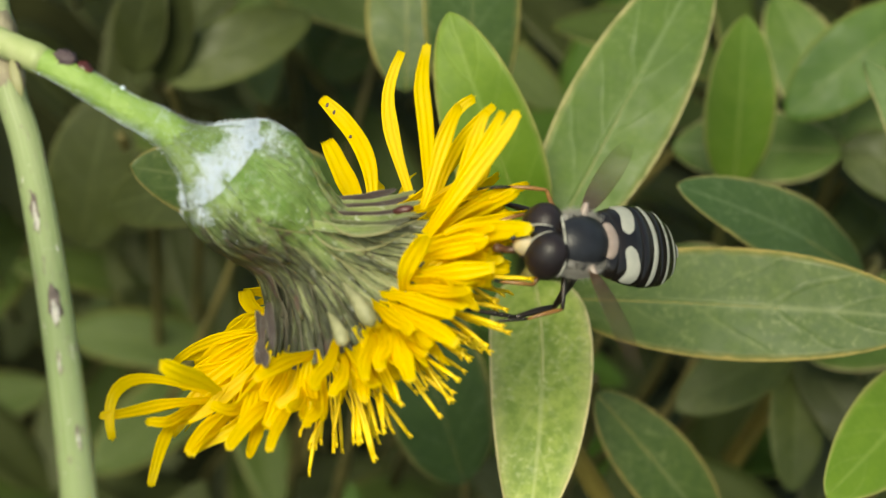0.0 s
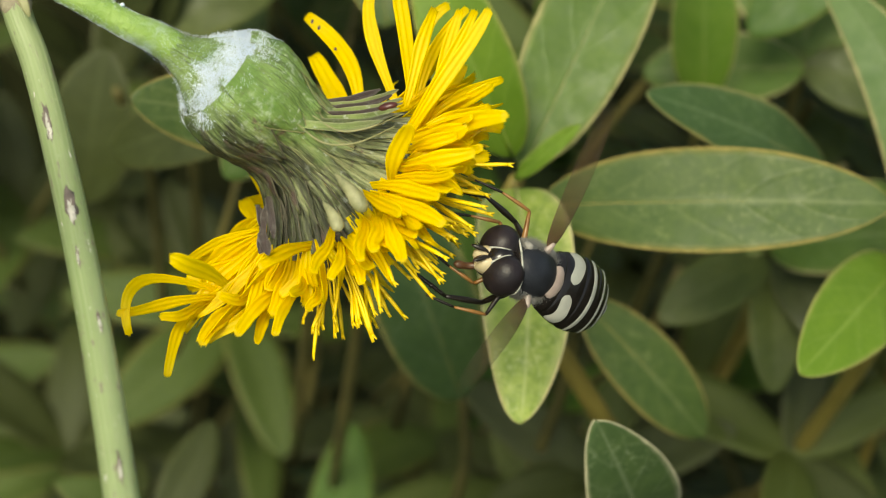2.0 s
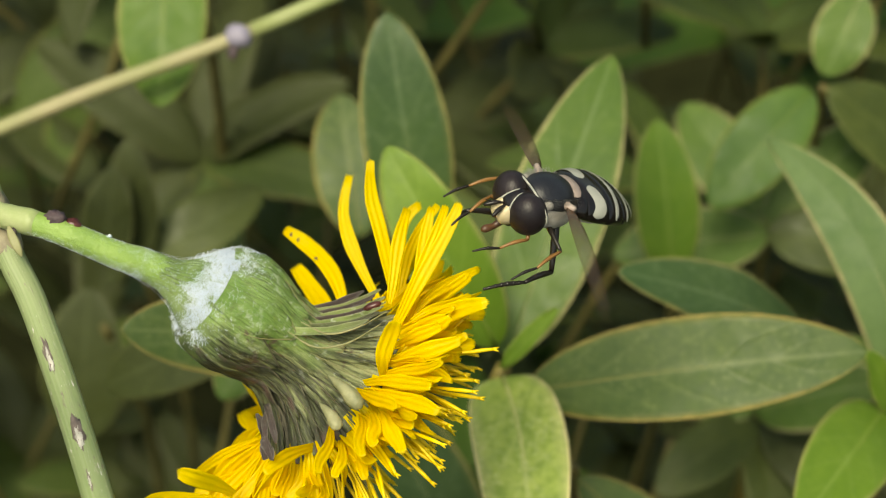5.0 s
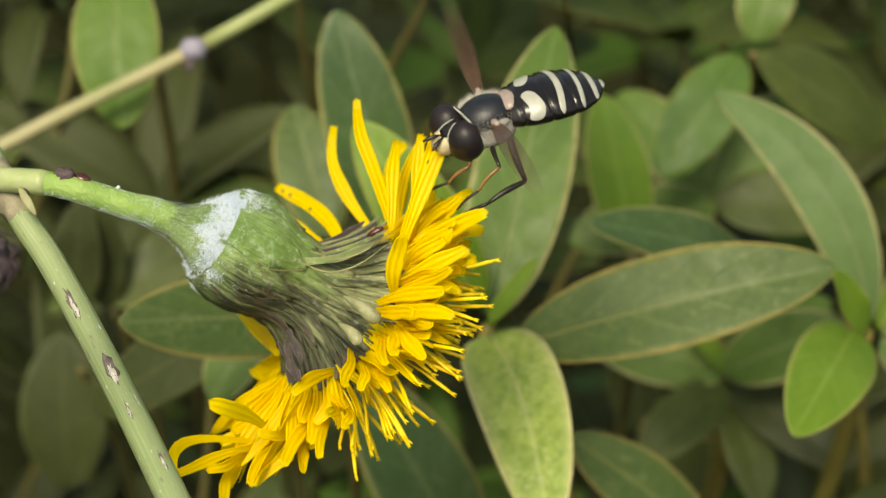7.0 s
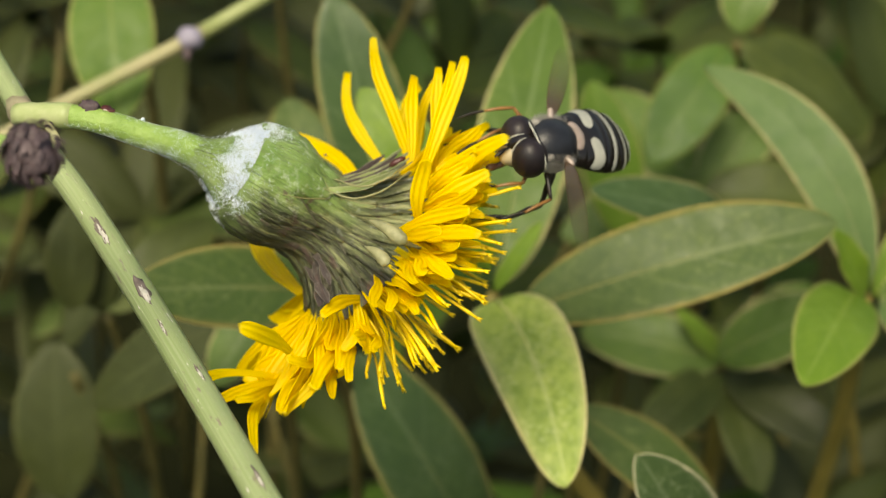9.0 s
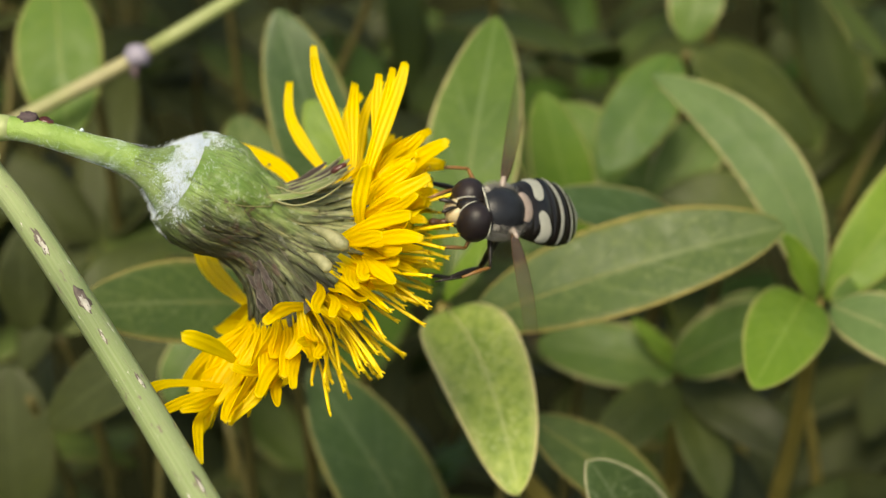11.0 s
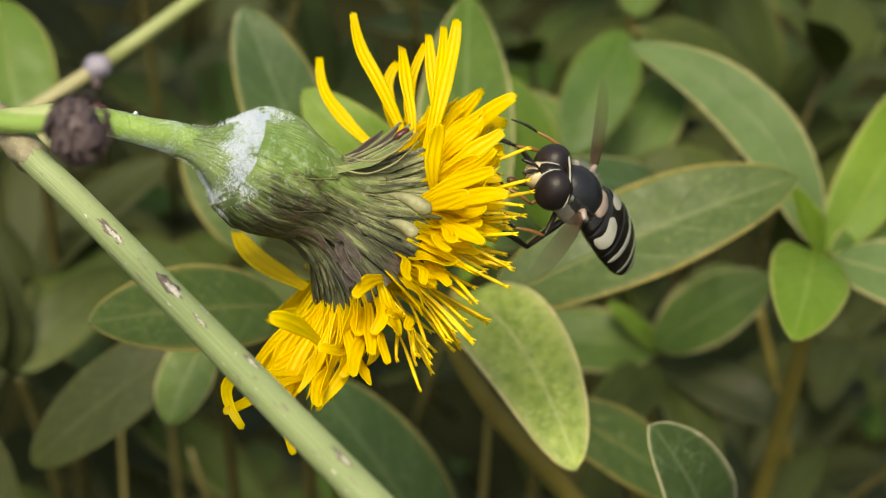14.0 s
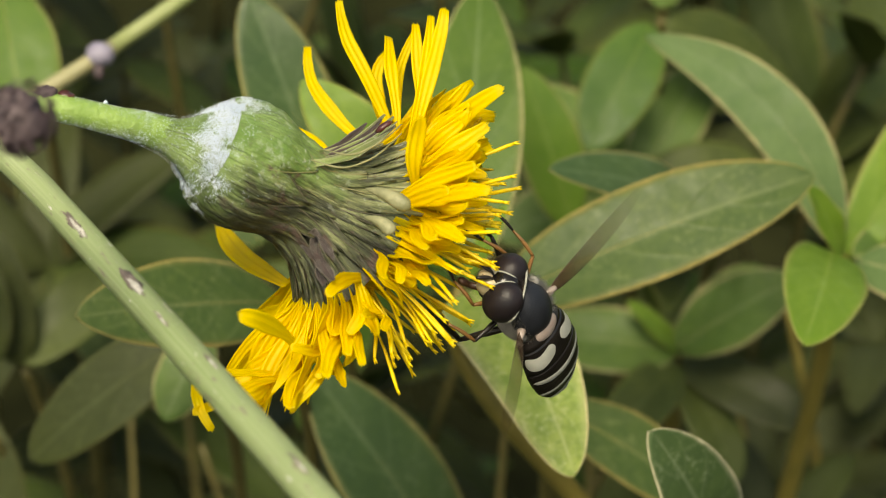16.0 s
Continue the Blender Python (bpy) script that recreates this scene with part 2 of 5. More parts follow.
OLIVE = bract_material("bract_olive", (0.115, 0.185, 0.036), (0.28, 0.365, 0.115), (0.175, 0.205, 0.085), 0.6, (0.46, 0.47, 0.28), 0.25, 0.9, 1.5)
WITHERED = bract_material("bract_withered", (0.03, 0.042, 0.013), (0.115, 0.14, 0.046), (0.045, 0.045, 0.028), 0.5, (0.31, 0.32, 0.20), 0.3, 1.0, 0.8)


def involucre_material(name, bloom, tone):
    """Skin of the head and its bracts: fresh green at the foot, streaked and withered towards the rim; the side that
    hangs down is darker, from withering and from underside shade put into the colour.
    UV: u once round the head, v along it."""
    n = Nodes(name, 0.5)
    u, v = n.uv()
    # mask of the hanging side, for its withering and its painted shade
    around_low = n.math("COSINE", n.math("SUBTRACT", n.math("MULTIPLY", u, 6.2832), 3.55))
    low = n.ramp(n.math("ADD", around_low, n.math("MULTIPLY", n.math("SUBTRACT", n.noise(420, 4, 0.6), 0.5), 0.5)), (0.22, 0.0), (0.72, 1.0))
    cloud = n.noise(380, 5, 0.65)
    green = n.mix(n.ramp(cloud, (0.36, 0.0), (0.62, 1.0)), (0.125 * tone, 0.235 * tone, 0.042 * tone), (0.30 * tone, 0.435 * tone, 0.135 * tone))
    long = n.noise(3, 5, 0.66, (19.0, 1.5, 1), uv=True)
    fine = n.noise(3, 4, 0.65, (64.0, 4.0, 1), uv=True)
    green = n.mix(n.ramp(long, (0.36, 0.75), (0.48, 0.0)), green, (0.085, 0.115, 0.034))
    # streaks turn darker on the hanging side, part of the shade in the colour
    shade_shift = n.math("SUBTRACT", long, n.math("MULTIPLY", low, 0.11))
    dry = n.ramp(shade_shift, (0.34, (0.020, 0.019, 0.012)), (0.43, (0.062, 0.068, 0.030)), (0.51, (0.165, 0.185, 0.078)), (0.60, (0.31, 0.32, 0.16)), (0.68, (0.16, 0.145, 0.085)))
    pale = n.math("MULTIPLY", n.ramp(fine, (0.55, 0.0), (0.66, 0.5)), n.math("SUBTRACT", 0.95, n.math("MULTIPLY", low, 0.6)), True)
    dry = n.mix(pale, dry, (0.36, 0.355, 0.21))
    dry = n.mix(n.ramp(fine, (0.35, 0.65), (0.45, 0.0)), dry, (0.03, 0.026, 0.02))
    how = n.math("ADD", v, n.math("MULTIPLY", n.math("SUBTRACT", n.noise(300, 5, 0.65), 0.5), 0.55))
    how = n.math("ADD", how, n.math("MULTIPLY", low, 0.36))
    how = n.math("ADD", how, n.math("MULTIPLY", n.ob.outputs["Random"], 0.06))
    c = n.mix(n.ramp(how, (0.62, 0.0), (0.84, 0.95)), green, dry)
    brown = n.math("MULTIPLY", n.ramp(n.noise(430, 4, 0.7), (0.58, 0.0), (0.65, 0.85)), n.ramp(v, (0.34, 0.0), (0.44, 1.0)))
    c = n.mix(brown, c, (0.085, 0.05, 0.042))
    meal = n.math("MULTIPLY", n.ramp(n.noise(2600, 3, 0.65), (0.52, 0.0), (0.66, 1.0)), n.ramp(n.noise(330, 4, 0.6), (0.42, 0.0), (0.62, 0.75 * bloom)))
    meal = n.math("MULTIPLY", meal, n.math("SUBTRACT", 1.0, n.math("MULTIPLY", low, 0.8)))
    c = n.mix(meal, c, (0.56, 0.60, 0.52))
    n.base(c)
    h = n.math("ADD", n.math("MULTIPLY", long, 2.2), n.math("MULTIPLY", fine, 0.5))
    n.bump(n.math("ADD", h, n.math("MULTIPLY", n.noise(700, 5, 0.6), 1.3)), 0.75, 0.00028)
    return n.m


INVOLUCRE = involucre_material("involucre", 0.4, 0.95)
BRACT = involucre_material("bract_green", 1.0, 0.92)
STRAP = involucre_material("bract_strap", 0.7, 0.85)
FIBRE = plain_plant("fibre_brown", ((0.3, (0.045, 0.04, 0.026)), (0.7, (0.13, 0.12, 0.075))), 900, 0.5)
CLUB = plain_plant("club_pale", ((0.3, (0.15, 0.16, 0.07)), (0.7, (0.36, 0.35, 0.19))), 900, 0.55, bump=0.9, fine=1500)
FLAP = bract_material("bract_flap", (0.04, 0.03, 0.028), (0.09, 0.07, 0.055), (0.05, 0.034, 0.034), 0.3, (0.24, 0.21, 0.17), 0.5, 0.7, 0.3)
PALE = plain_plant("floret_pale", ((0.3, (0.19, 0.195, 0.075)), (0.7, (0.31, 0.30, 0.145))), 900, 0.5)
LEG_RED = plain_plant("gall_red", ((0.3, (0.05, 0.012, 0.012)), (0.7, (0.10, 0.03, 0.025))), 900, 0.3)


# ---- mesh helpers ----
def mesh(name, verts, faces, uvs=None, smooth=True):
    me = bpy.data.meshes.new(name)
    me.from_pydata([tuple(v) for v in verts], [], faces)
    if uvs is not None:
        layer = me.uv_layers.new(name="UVMap")
        idx = np.empty(len(me.loops), dtype=np.int32)
        me.loops.foreach_get("vertex_index", idx)
        layer.data.foreach_set("uv", np.asarray(uvs, dtype=np.float32)[idx].ravel())
    if smooth:
        me.shade_smooth()
    me.update()
    return me


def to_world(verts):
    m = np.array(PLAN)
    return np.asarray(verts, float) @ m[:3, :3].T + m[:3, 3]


def thing(name, base, label, category, group="", kind=""):
    """An Empty at a place of the plan; its parts' meshes are laid relative to it."""
    ob = new(name)
    ob.empty_display_size = 0.002
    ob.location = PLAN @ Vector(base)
    return tagged(ob, label, category, group, kind)


def root(ob):
    while ob.parent:
        ob = ob.parent
    return ob


def part(name, geo, material, parent, label="", kind=""):
    """One mesh object under a thing or a part, from vertices in plan millimetres."""
    verts, faces, uvs = geo
    me = mesh(name, to_world(verts) - np.array(root(parent).location), faces, uvs)
    me.materials.append(material)
    ob = new(name, me)
    ob.parent = parent
    return tagged(ob, label, kind=kind)


FLY_SIZE = 1.06


def own(name, geo, material, parent, label="", kind=""):
    """One mesh object under a parent, in the parent's own metres."""
    verts, faces, uvs = geo
    me = mesh(name, np.asarray(verts, float) * FLY_SIZE / 1000, faces, uvs)
    me.materials.append(material)
    ob = new(name, me)
    ob.parent = parent
    return tagged(ob, label, kind=kind)


def joined(geos):
    V, F, U, k = [], [], [], 0
    for v, f, u in geos:
        V.append(np.asarray(v, float))
        U.append(np.asarray(u, float))
        F += [tuple(i + k for i in q) for q in f]
        k += len(v)
    return np.concatenate(V), F, np.concatenate(U)


def unit(v):
    v = np.asarray(v, float)
    return v / (np.linalg.norm(v) + 1e-12)


def square_to(v, a):
    return unit(np.asarray(v, float) - a * np.dot(v, a))


def grid_faces(rows, cols, start=0, flip=False, closed=False):
    out = []
    for i in range(rows - 1):
        for j in range(cols if closed else cols - 1):
            a, b = start + i * cols + j, start + i * cols + (j + 1) % cols
            q = (a, b, b + cols, a + cols)
            out.append(q[::-1] if flip else q)
    return out


def tube(points, radii, sides=10, caps=True, lumps=0.0, rng=None):
    """A round stem along points, with a radius for each."""
    P = np.asarray(points, float)
    n = len(P)
    T = np.gradient(P, axis=0)
    T /= np.linalg.norm(T, axis=1)[:, None] + 1e-12
    ref = square_to((0.3, -1, 0.2), T[0])
    V, U = [], []
    along = np.r_[0, np.cumsum(np.linalg.norm(np.diff(P, axis=0), axis=1))]
    for i in range(n):
        ref = square_to(ref, T[i])
        b = np.cross(T[i], ref)
        for j in range(sides):
            a = 2 * math.pi * j / sides
            r = radii[i] * (1 + (lumps * rng.uniform(-1, 1) if rng else 0))
            V.append(P[i] + r * (math.cos(a) * ref + math.sin(a) * b))
            U.append((j / sides, along[i] / 10))
    F = grid_faces(n, sides, closed=True)
    if caps:
        F += [tuple(range(sides))[::-1], tuple(range((n - 1) * sides, n * sides))]
    return np.array(V), F, np.array(U)


def smooth_path(points, n):
    """A rounded line through the points."""
    P = np.asarray(points, float)
    if len(P) == 2:
        return P[0] + np.linspace(0, 1, n)[:, None] * (P[1] - P[0])
    Q = np.vstack([2 * P[0] - P[1], P, 2 * P[-1] - P[-2]])
    out = []
    for s in np.linspace(0, len(P) - 1 - 1e-9, n):
        i, f = int(s), s - int(s)
        a, b, c, d = Q[i : i + 4]
        out.append(0.5 * (2 * b + (c - a) * f + (2 * a - 5 * b + 4 * c - d) * f**2 + (3 * b - a - 3 * c + d) * f**3))
    return np.array(out)


def ball(centre, size, sides=16, rings=10, axes=None, bumps=0.0, rng=None):
    """An ellipsoid; axes: its own x, y, z directions."""
    A = np.eye(3) if axes is None else np.asarray(axes, float)
    V, U = [], []
    for i in range(rings + 1):
        th = math.pi * i / rings
        for j in range(sides):
            ph = 2 * math.pi * j / sides
            d = np.array([math.sin(th) * math.cos(ph), math.sin(th) * math.sin(ph), math.cos(th)])
            k = 1 + (bumps * rng.uniform(-1, 1) if rng else 0)
            V.append(np.asarray(centre) + (d * np.asarray(size) * k) @ A)
            U.append((j / sides, i / rings))
    return np.array(V), grid_faces(rings + 1, sides, closed=True, flip=True), np.array(U)


def blade(base, tip, width, normal, bend=0.05, fold=0.1, curl=0.0, thick=0.22, rows=17, cols=9, shape=(0.62, 0.62), waves=0.0, rng=None, side_bend=0.0):
    """A leaf blade with both faces and a rim. bend lifts its middle, fold lifts its sides, curl rolls its end."""
    base, tip = np.asarray(base, float), np.asarray(tip, float)
    L = np.linalg.norm(tip - base)
    a = unit(tip - base)
    nrm = square_to(normal, a)
    s = np.cross(nrm, a)
    peak = shape[0] / (shape[0] + shape[1])
    top = peak ** shape[0] * (1 - peak) ** shape[1]
    p1, p2 = (rng.uniform(0, 6), rng.uniform(0, 6)) if rng else (0, 0)
    V, U = [], []
    for face in (1, -1):
        for i in range(rows):
            v = 0.5 - 0.5 * math.cos(math.pi * i / (rows - 1))
            w = width / 2 * max(v, 1e-4) ** shape[0] * max(1 - v, 1e-4) ** shape[1] / top
            w = max(w, width * 0.03 * (1 - v))
            mid = base + a * L * v + nrm * (bend * L * 4 * v * (1 - v) - curl * L * v**3) + s * side_bend * L * 4 * v * (1 - v)
            for j in range(cols):
                u = 2 * j / (cols - 1) - 1
                k = waves * math.sin(9 * v + p1 + (2 if u > 0 else 0)) * u * u + waves * 0.6 * math.sin(17 * v + p2) * abs(u) ** 3
                off = fold * abs(u) * w - 0.03 * w * (1 - abs(u)) + k
                t = thick * (1 - 0.7 * u * u) / 2
                V.append(mid + s * w * u + nrm * (off + face * t))
                U.append(((u + 1) / 2, v))
    n = rows * cols
    F = grid_faces(rows, cols) + grid_faces(rows, cols, n, flip=True)
    for i in range(rows - 1):
        for j, fl in ((0, False), (cols - 1, True)):
            q = (i * cols + j, (i + 1) * cols + j, n + (i + 1) * cols + j, n + i * cols + j)
            F.append(q[::-1] if fl else q)
    return np.array(V), F, np.array(U)


# ---- ground ----
def build_ground():
    rng = random.Random(3)
    n, size = 60, 3.0
    V, U = [], []
    for i in range(n + 1):
        for j in range(n + 1):
            x, y = (j / n - 0.5) * 2, (i / n - 0.5) * 2
            x, y = math.copysign(abs(x) ** 2.2, x) * size, math.copysign(abs(y) ** 2.2, y) * size
            V.append((x, y, 0.012 * noise.noise((x * 9, y * 9, 0)) + 0.004 * noise.noise((x * 60, y * 60, 3))))
            U.append((j / n, i / n))
    V = np.array(V)
    V[:, :2] *= np.where(np.abs(V[:, :2]) > 2.9, 200, 1)
    me = mesh("ground", V, grid_faces(n + 1, n + 1), U)
    me.materials.append(SOIL)
    tagged(new("ground", me), "dark bare soil under the shrub", "ground", kind="structure")


build_ground()

# ---- the shrub: shoots with whorls of leaves ----
LEAF_RNG = random.Random(11)
TOWARD = np.array((0.0, -1.0, 0.35))


def shoot(base, label, stem_points=None, radius=0.7, mat=None):
    ob = thing("shrub_shoot", base, label, "shrub shoot", "leafy shoots of the shrub")
    if stem_points is not None:
        pts = smooth_path(stem_points, 14)
        part("shoot_stem", tube(pts, np.linspace(radius, radius * 1.6, 14), 8), mat or TWIG, ob)
    return ob


def leaf(parent, base, tip, width, roll, bend, fold, mat, waves=0.12, side=0.0, shape=(0.55, 0.6)):
    a = unit(np.subtract(tip, base))
    nrm = square_to(TOWARD, a)
    nrm = np.array(Matrix.Rotation(radians(roll), 3, Vector(a)) @ Vector(nrm))
    lf = part("leaf", blade(base, tip, width, nrm, bend, fold, 0.0, 0.25, 27, 13, shape, waves, LEAF_RNG, side), mat, parent)
    # the midrib stands proud on the back and sinks in the face
    s = np.linspace(0, 0.93, 12)[:, None]
    L = np.linalg.norm(np.subtract(tip, base))
    mid = np.asarray(base) + np.subtract(tip, base) * s + nrm * (bend * L * 4 * s * (1 - s) - 0.12) + np.cross(nrm, a) * side * L * 4 * s * (1 - s)
    part("midrib", tube(mid, np.linspace(0.32, 0.06, 12), 6), mat, lf)
    return lf


def build_shrub():
    g = {}
    for key, base, label in (
        ("a", (2.2, 32, -4.2), "shoot with a whorl of broad green leaves with tan margins"),
        ("b", (31, 39, -3.5), "shoot with bright green young leaves at its end"),
        ("c", (24.5, 46.5, 0), "shoot with a dark bluish green leaf"),
        ("d", (24, 63, 19.5), "shoot with pale yellow-green leaves, out of focus"),
        ("e", (14.2, 59, 1), "shoot with an upright fresh green leaf"),
        ("f", (-10, 35, -6), "shoot with a dark green leaf behind the flower"),
        ("g", (-30.3, 51, 24), "shoot with a hanging yellow-green leaf"),
        ("h", (17, 28, -25), "shoot with a dark leaf edged in pale tan"),
        ("i", (2, 53, -26), "shoot with a broad dark leaf in shade"),
        ("j", (8.4, 41, -12), "shoot with a dull green leaf and pale midrib"),
        ("k", (-6, 48, 1), "shoot with upright bluish green leaves"),
        ("l", (23.7, 67, -9.2), "shoot with small fresh leaves on an orange stem"),
        ("m", (-32, 67, -6.5), "shoot with dim bluish leaves, shade put into their colour"),
        ("o", (-16, 44, -5), "shoot with a greyish hanging leaf"),
        ("p", (22, 70, 6), "shoot with dull green leaves behind the others, out of focus"),
        ("n", (-35, 68, -12), "shoot with dim drooping leaves, shade put into their colour"),
    ):
        b = np.array(base, float)
        pts = [b, b + (0.5, 5, -3), b + (1.5, 22, -14), b + (0, 70, -50)]
        if key == "c":
            pts = [b, b + (1.5, 8, 0), b + (3, 26, -4), b + (4, 70, -30)]
        if key == "a":
            pts = [b, (1.7, 34, -7.6), (4.5, 37, -12.7), (11, 44, -20.2), (24, 62, -36)]
        g[key] = shoot(base, label, pts, 0.6 if key in "abl" else 0.38, TWIG if key in "abl" else SPRIG)
    a, b, c, d, e, f, h, i, j, k, l, m, n, o, p = (g[q] for q in "abcdefhijklmnop")
    gg = g["g"]
    g = gg
    leaf(a, (2.3, 30.2, -4.7), (7.1, 18.35, -17.25), 6.5, 10, 0.12, 0.1, SPECKLED, 0.12, 0.055, (0.28, 0.5))
    leaf(a, (4.3, 31.0, -5.35), (26.7, 28.3, 1.65), 7.2, 0, 0.06, 0.15, DULL)
    leaf(a, (2.3, 33.0, -3.5), (6.2, 41.5, 18.9), 7.4, 0, 0.05, 0.1, MATURE, shape=(0.55, 0.7))
    leaf(a, (1.5, 31.0, -2.6), (-8.0, 27.0, 10.2), 5.8, -10, 0.12, 0.12, FRESH)
    leaf(a, (2.2, 30.0, -3.9), (5.4, 28.3, 1.1), 1.35, 0, 0.05, 0.25, FRESH)
    leaf(b, (31.4, 40.0, -2.6), (18.65, 43.2, 14.75), 5.1, -15, 0.1, 0.16, SAGE, 0.12, -0.12, (0.55, 0.72))
    leaf(b, (29.5, 36.0, -3.2), (23.6, 22.9, -10.0), 6.0, 0, 0.08, 0.1, FRESH)
    leaf(b, (30.6, 37.0, -3.4), (27.2, 32.1, 1.3), 2.4, 0, 0.05, 0.2, FRESH)
    leaf(b, (32.4, 42.0, -3.2), (44.6, 48.0, 11.0), 6, 10, 0.1, 0.1, FRESH)
    leaf(b, (32.0, 38.0, -3.9), (41.5, 33.5, -9.0), 5.6, 0, 0.08, 0.1, SAGE)
    leaf(b, (32.6, 41.0, -3.4), (43.0, 46.0, -2.5), 5.4, 0, 0.08, 0.1, MATURE)
    leaf(c, (24.2, 46.0, -0.0), (9.15, 33.2, 3.75), 5.2, 10, 0.08, 0.08, BLUE)
    leaf(d, (22.9, 62.0, 18.9), (16.2, 59.4, 8.1), 6.2, 0, 0.06, 0.1, DEEP)
    leaf(d, (25.5, 62.0, 27.5), (23.9, 62.0, 20.3), 5.0, 0, 0.06, 0.1, MATURE)
    leaf(d, (24.4, 63.0, 19.4), (36.9, 70.0, 12.6), 6.5, 0, 0.06, 0.1, DIM_SHADE)
    leaf(e, (14.1, 58.0, 1.7), (10.4, 54.0, 14.6), 5.4, 0, 0.06, 0.1, LIME)
    leaf(f, (-10.2, 34.0, -4.4), (-23.6, 23.5, -4.9), 6.3, -10, 0.08, 0.08, DULL)
    leaf(g, (-30.3, 50.0, 22.8), (-28.4, 47.5, 9.4), 7.2, 0, 0.06, 0.1, LIME)
    leaf(h, (17.0, 27.0, -24.5), (11.5, 14.9, -14.8), 6.4, 0, 0.1, 0.16, HOARY)
    leaf(i, (2.0, 52.0, -25.8), (-8.4, 45.0, -9.0), 8.2, 0, 0.08, 0.08, BLUE)
    leaf(j, (8.9, 40.0, -12.8), (20.9, 45.0, -21.4), 5.4, 0, 0.08, 0.1, DULL)
    leaf(k, (-5.7, 46.0, 1.4), (-11.2, 42.0, 19.4), 6.8, 0, 0.06, 0.1, BLUE)
    leaf(k, (-11.6, 52.0, 1.4), (-15.4, 55.0, 12.4), 6.0, 0, 0.06, 0.1, DULL)
    leaf(l, (23.7, 66.0, -8.9), (19.3, 64.0, -4.4), 1.9, 0, 0.06, 0.2, FRESH)
    leaf(l, (23.7, 66.0, -8.9), (32.9, 70.0, -2.0), 5.0, 0, 0.06, 0.1, MATURE)
    leaf(l, (23.7, 66.0, -8.9), (11.1, 68.0, -6.6), 6.2, 0, 0.06, 0.1, MATURE)
    leaf(l, (23.0, 63.0, -8.6), (32.6, 58.0, -3.8), 6.0, 0, 0.06, 0.1, MATURE)
    leaf(l, (23.9, 66.0, -10.0), (34.0, 61.0, -16.5), 5.0, 0, 0.08, 0.1, DUSK_SHADE)
    leaf(l, (23.5, 66.0, -10.0), (16.0, 61.0, -17.0), 5.2, 10, 0.08, 0.1, DIM_SHADE)
    leaf(l, (23.7, 66.0, -10.5), (27.0, 62.0, -20.5), 4.6, -10, 0.08, 0.1, DIM_SHADE)
    leaf(o, (-16.0, 43.0, -5.5), (-19.3, 42.0, -11.8), 4.2, 0, 0.06, 0.1, MATURE)
    leaf(o, (-16.0, 44.0, -5.0), (-30.0, 50.0, -14.0), 6.0, 0, 0.08, 0.1, DUSK_SHADE)
    leaf(p, (22.0, 69.0, 6.0), (9.0, 68.0, 2.0), 6.2, 0, 0.06, 0.1, MATURE)
    leaf(p, (22.0, 69.0, 6.0), (34.0, 70.0, 6.5), 6.4, 0, 0.06, 0.1, DIM_SHADE)
    leaf(p, (22.0, 70.0, 6.5), (13.0, 74.0, 16.0), 6.4, 0, 0.06, 0.1, MATURE)
    leaf(p, (22.0, 70.0, 6.5), (30.0, 73.0, 17.0), 6.0, 0, 0.06, 0.1, MATURE)
    # these two shoots carry the leaf colours darkened for shade
    leaf(m, (-32.4, 66.0, -6.1), (-33.8, 62.0, 5.5), 4.8, 0, 0.06, 0.1, DUSK_SHADE)
    leaf(m, (-32.0, 66.0, -6.0), (-22.9, 70.0, 2.5), 5.5, 0, 0.06, 0.1, DIM_SHADE)
    leaf(n, (-34.6, 64.0, -6.0), (-34.2, 60.0, 3.1), 4.6, 0, 0.06, 0.1, DUSK_SHADE)
    leaf(n, (-36.8, 74.0, -23.7), (-37.2, 70.0, -9.0), 8.0, 0, 0.06, 0.1, DUSK_SHADE)


build_shrub()


def build_twigs():
    """Bare brown twigs among the lower leaves."""
    for foot, top, r, mat in (
        ((33, 92, -42), (29.5, 74, -8), 0.55, TWIG), ((20, 96, -44), (27, 80, -10), 0.45, TWIG),
        ((12, 90, -40), (17, 72, -14), 0.4, SPRIG), ((41, 96, -40), (36, 76, -4), 0.5, TWIG),
        ((4, 88, -38), (9, 70, -12), 0.4, SPRIG), ((-14, 96, -44), (-18, 78, -14), 0.4, SPRIG),
        ((33, 84, -20), (20, 80, -16), 0.4, TWIG), ((-28, 90, -40), (-24, 76, -10), 0.35, SPRIG),
    ):
        ob = thing("twig", foot, "bare brownish twig of the shrub, out of focus", "twig", "bare twigs of the shrub")
        mid = (np.array(foot, float) + top) / 2 + (1.2, -2, 1.0)
        part("twig_stem", tube(smooth_path([foot, mid, top], 12), np.linspace(r * 1.4, r * 0.7, 12), 8), mat, ob)


build_twigs()


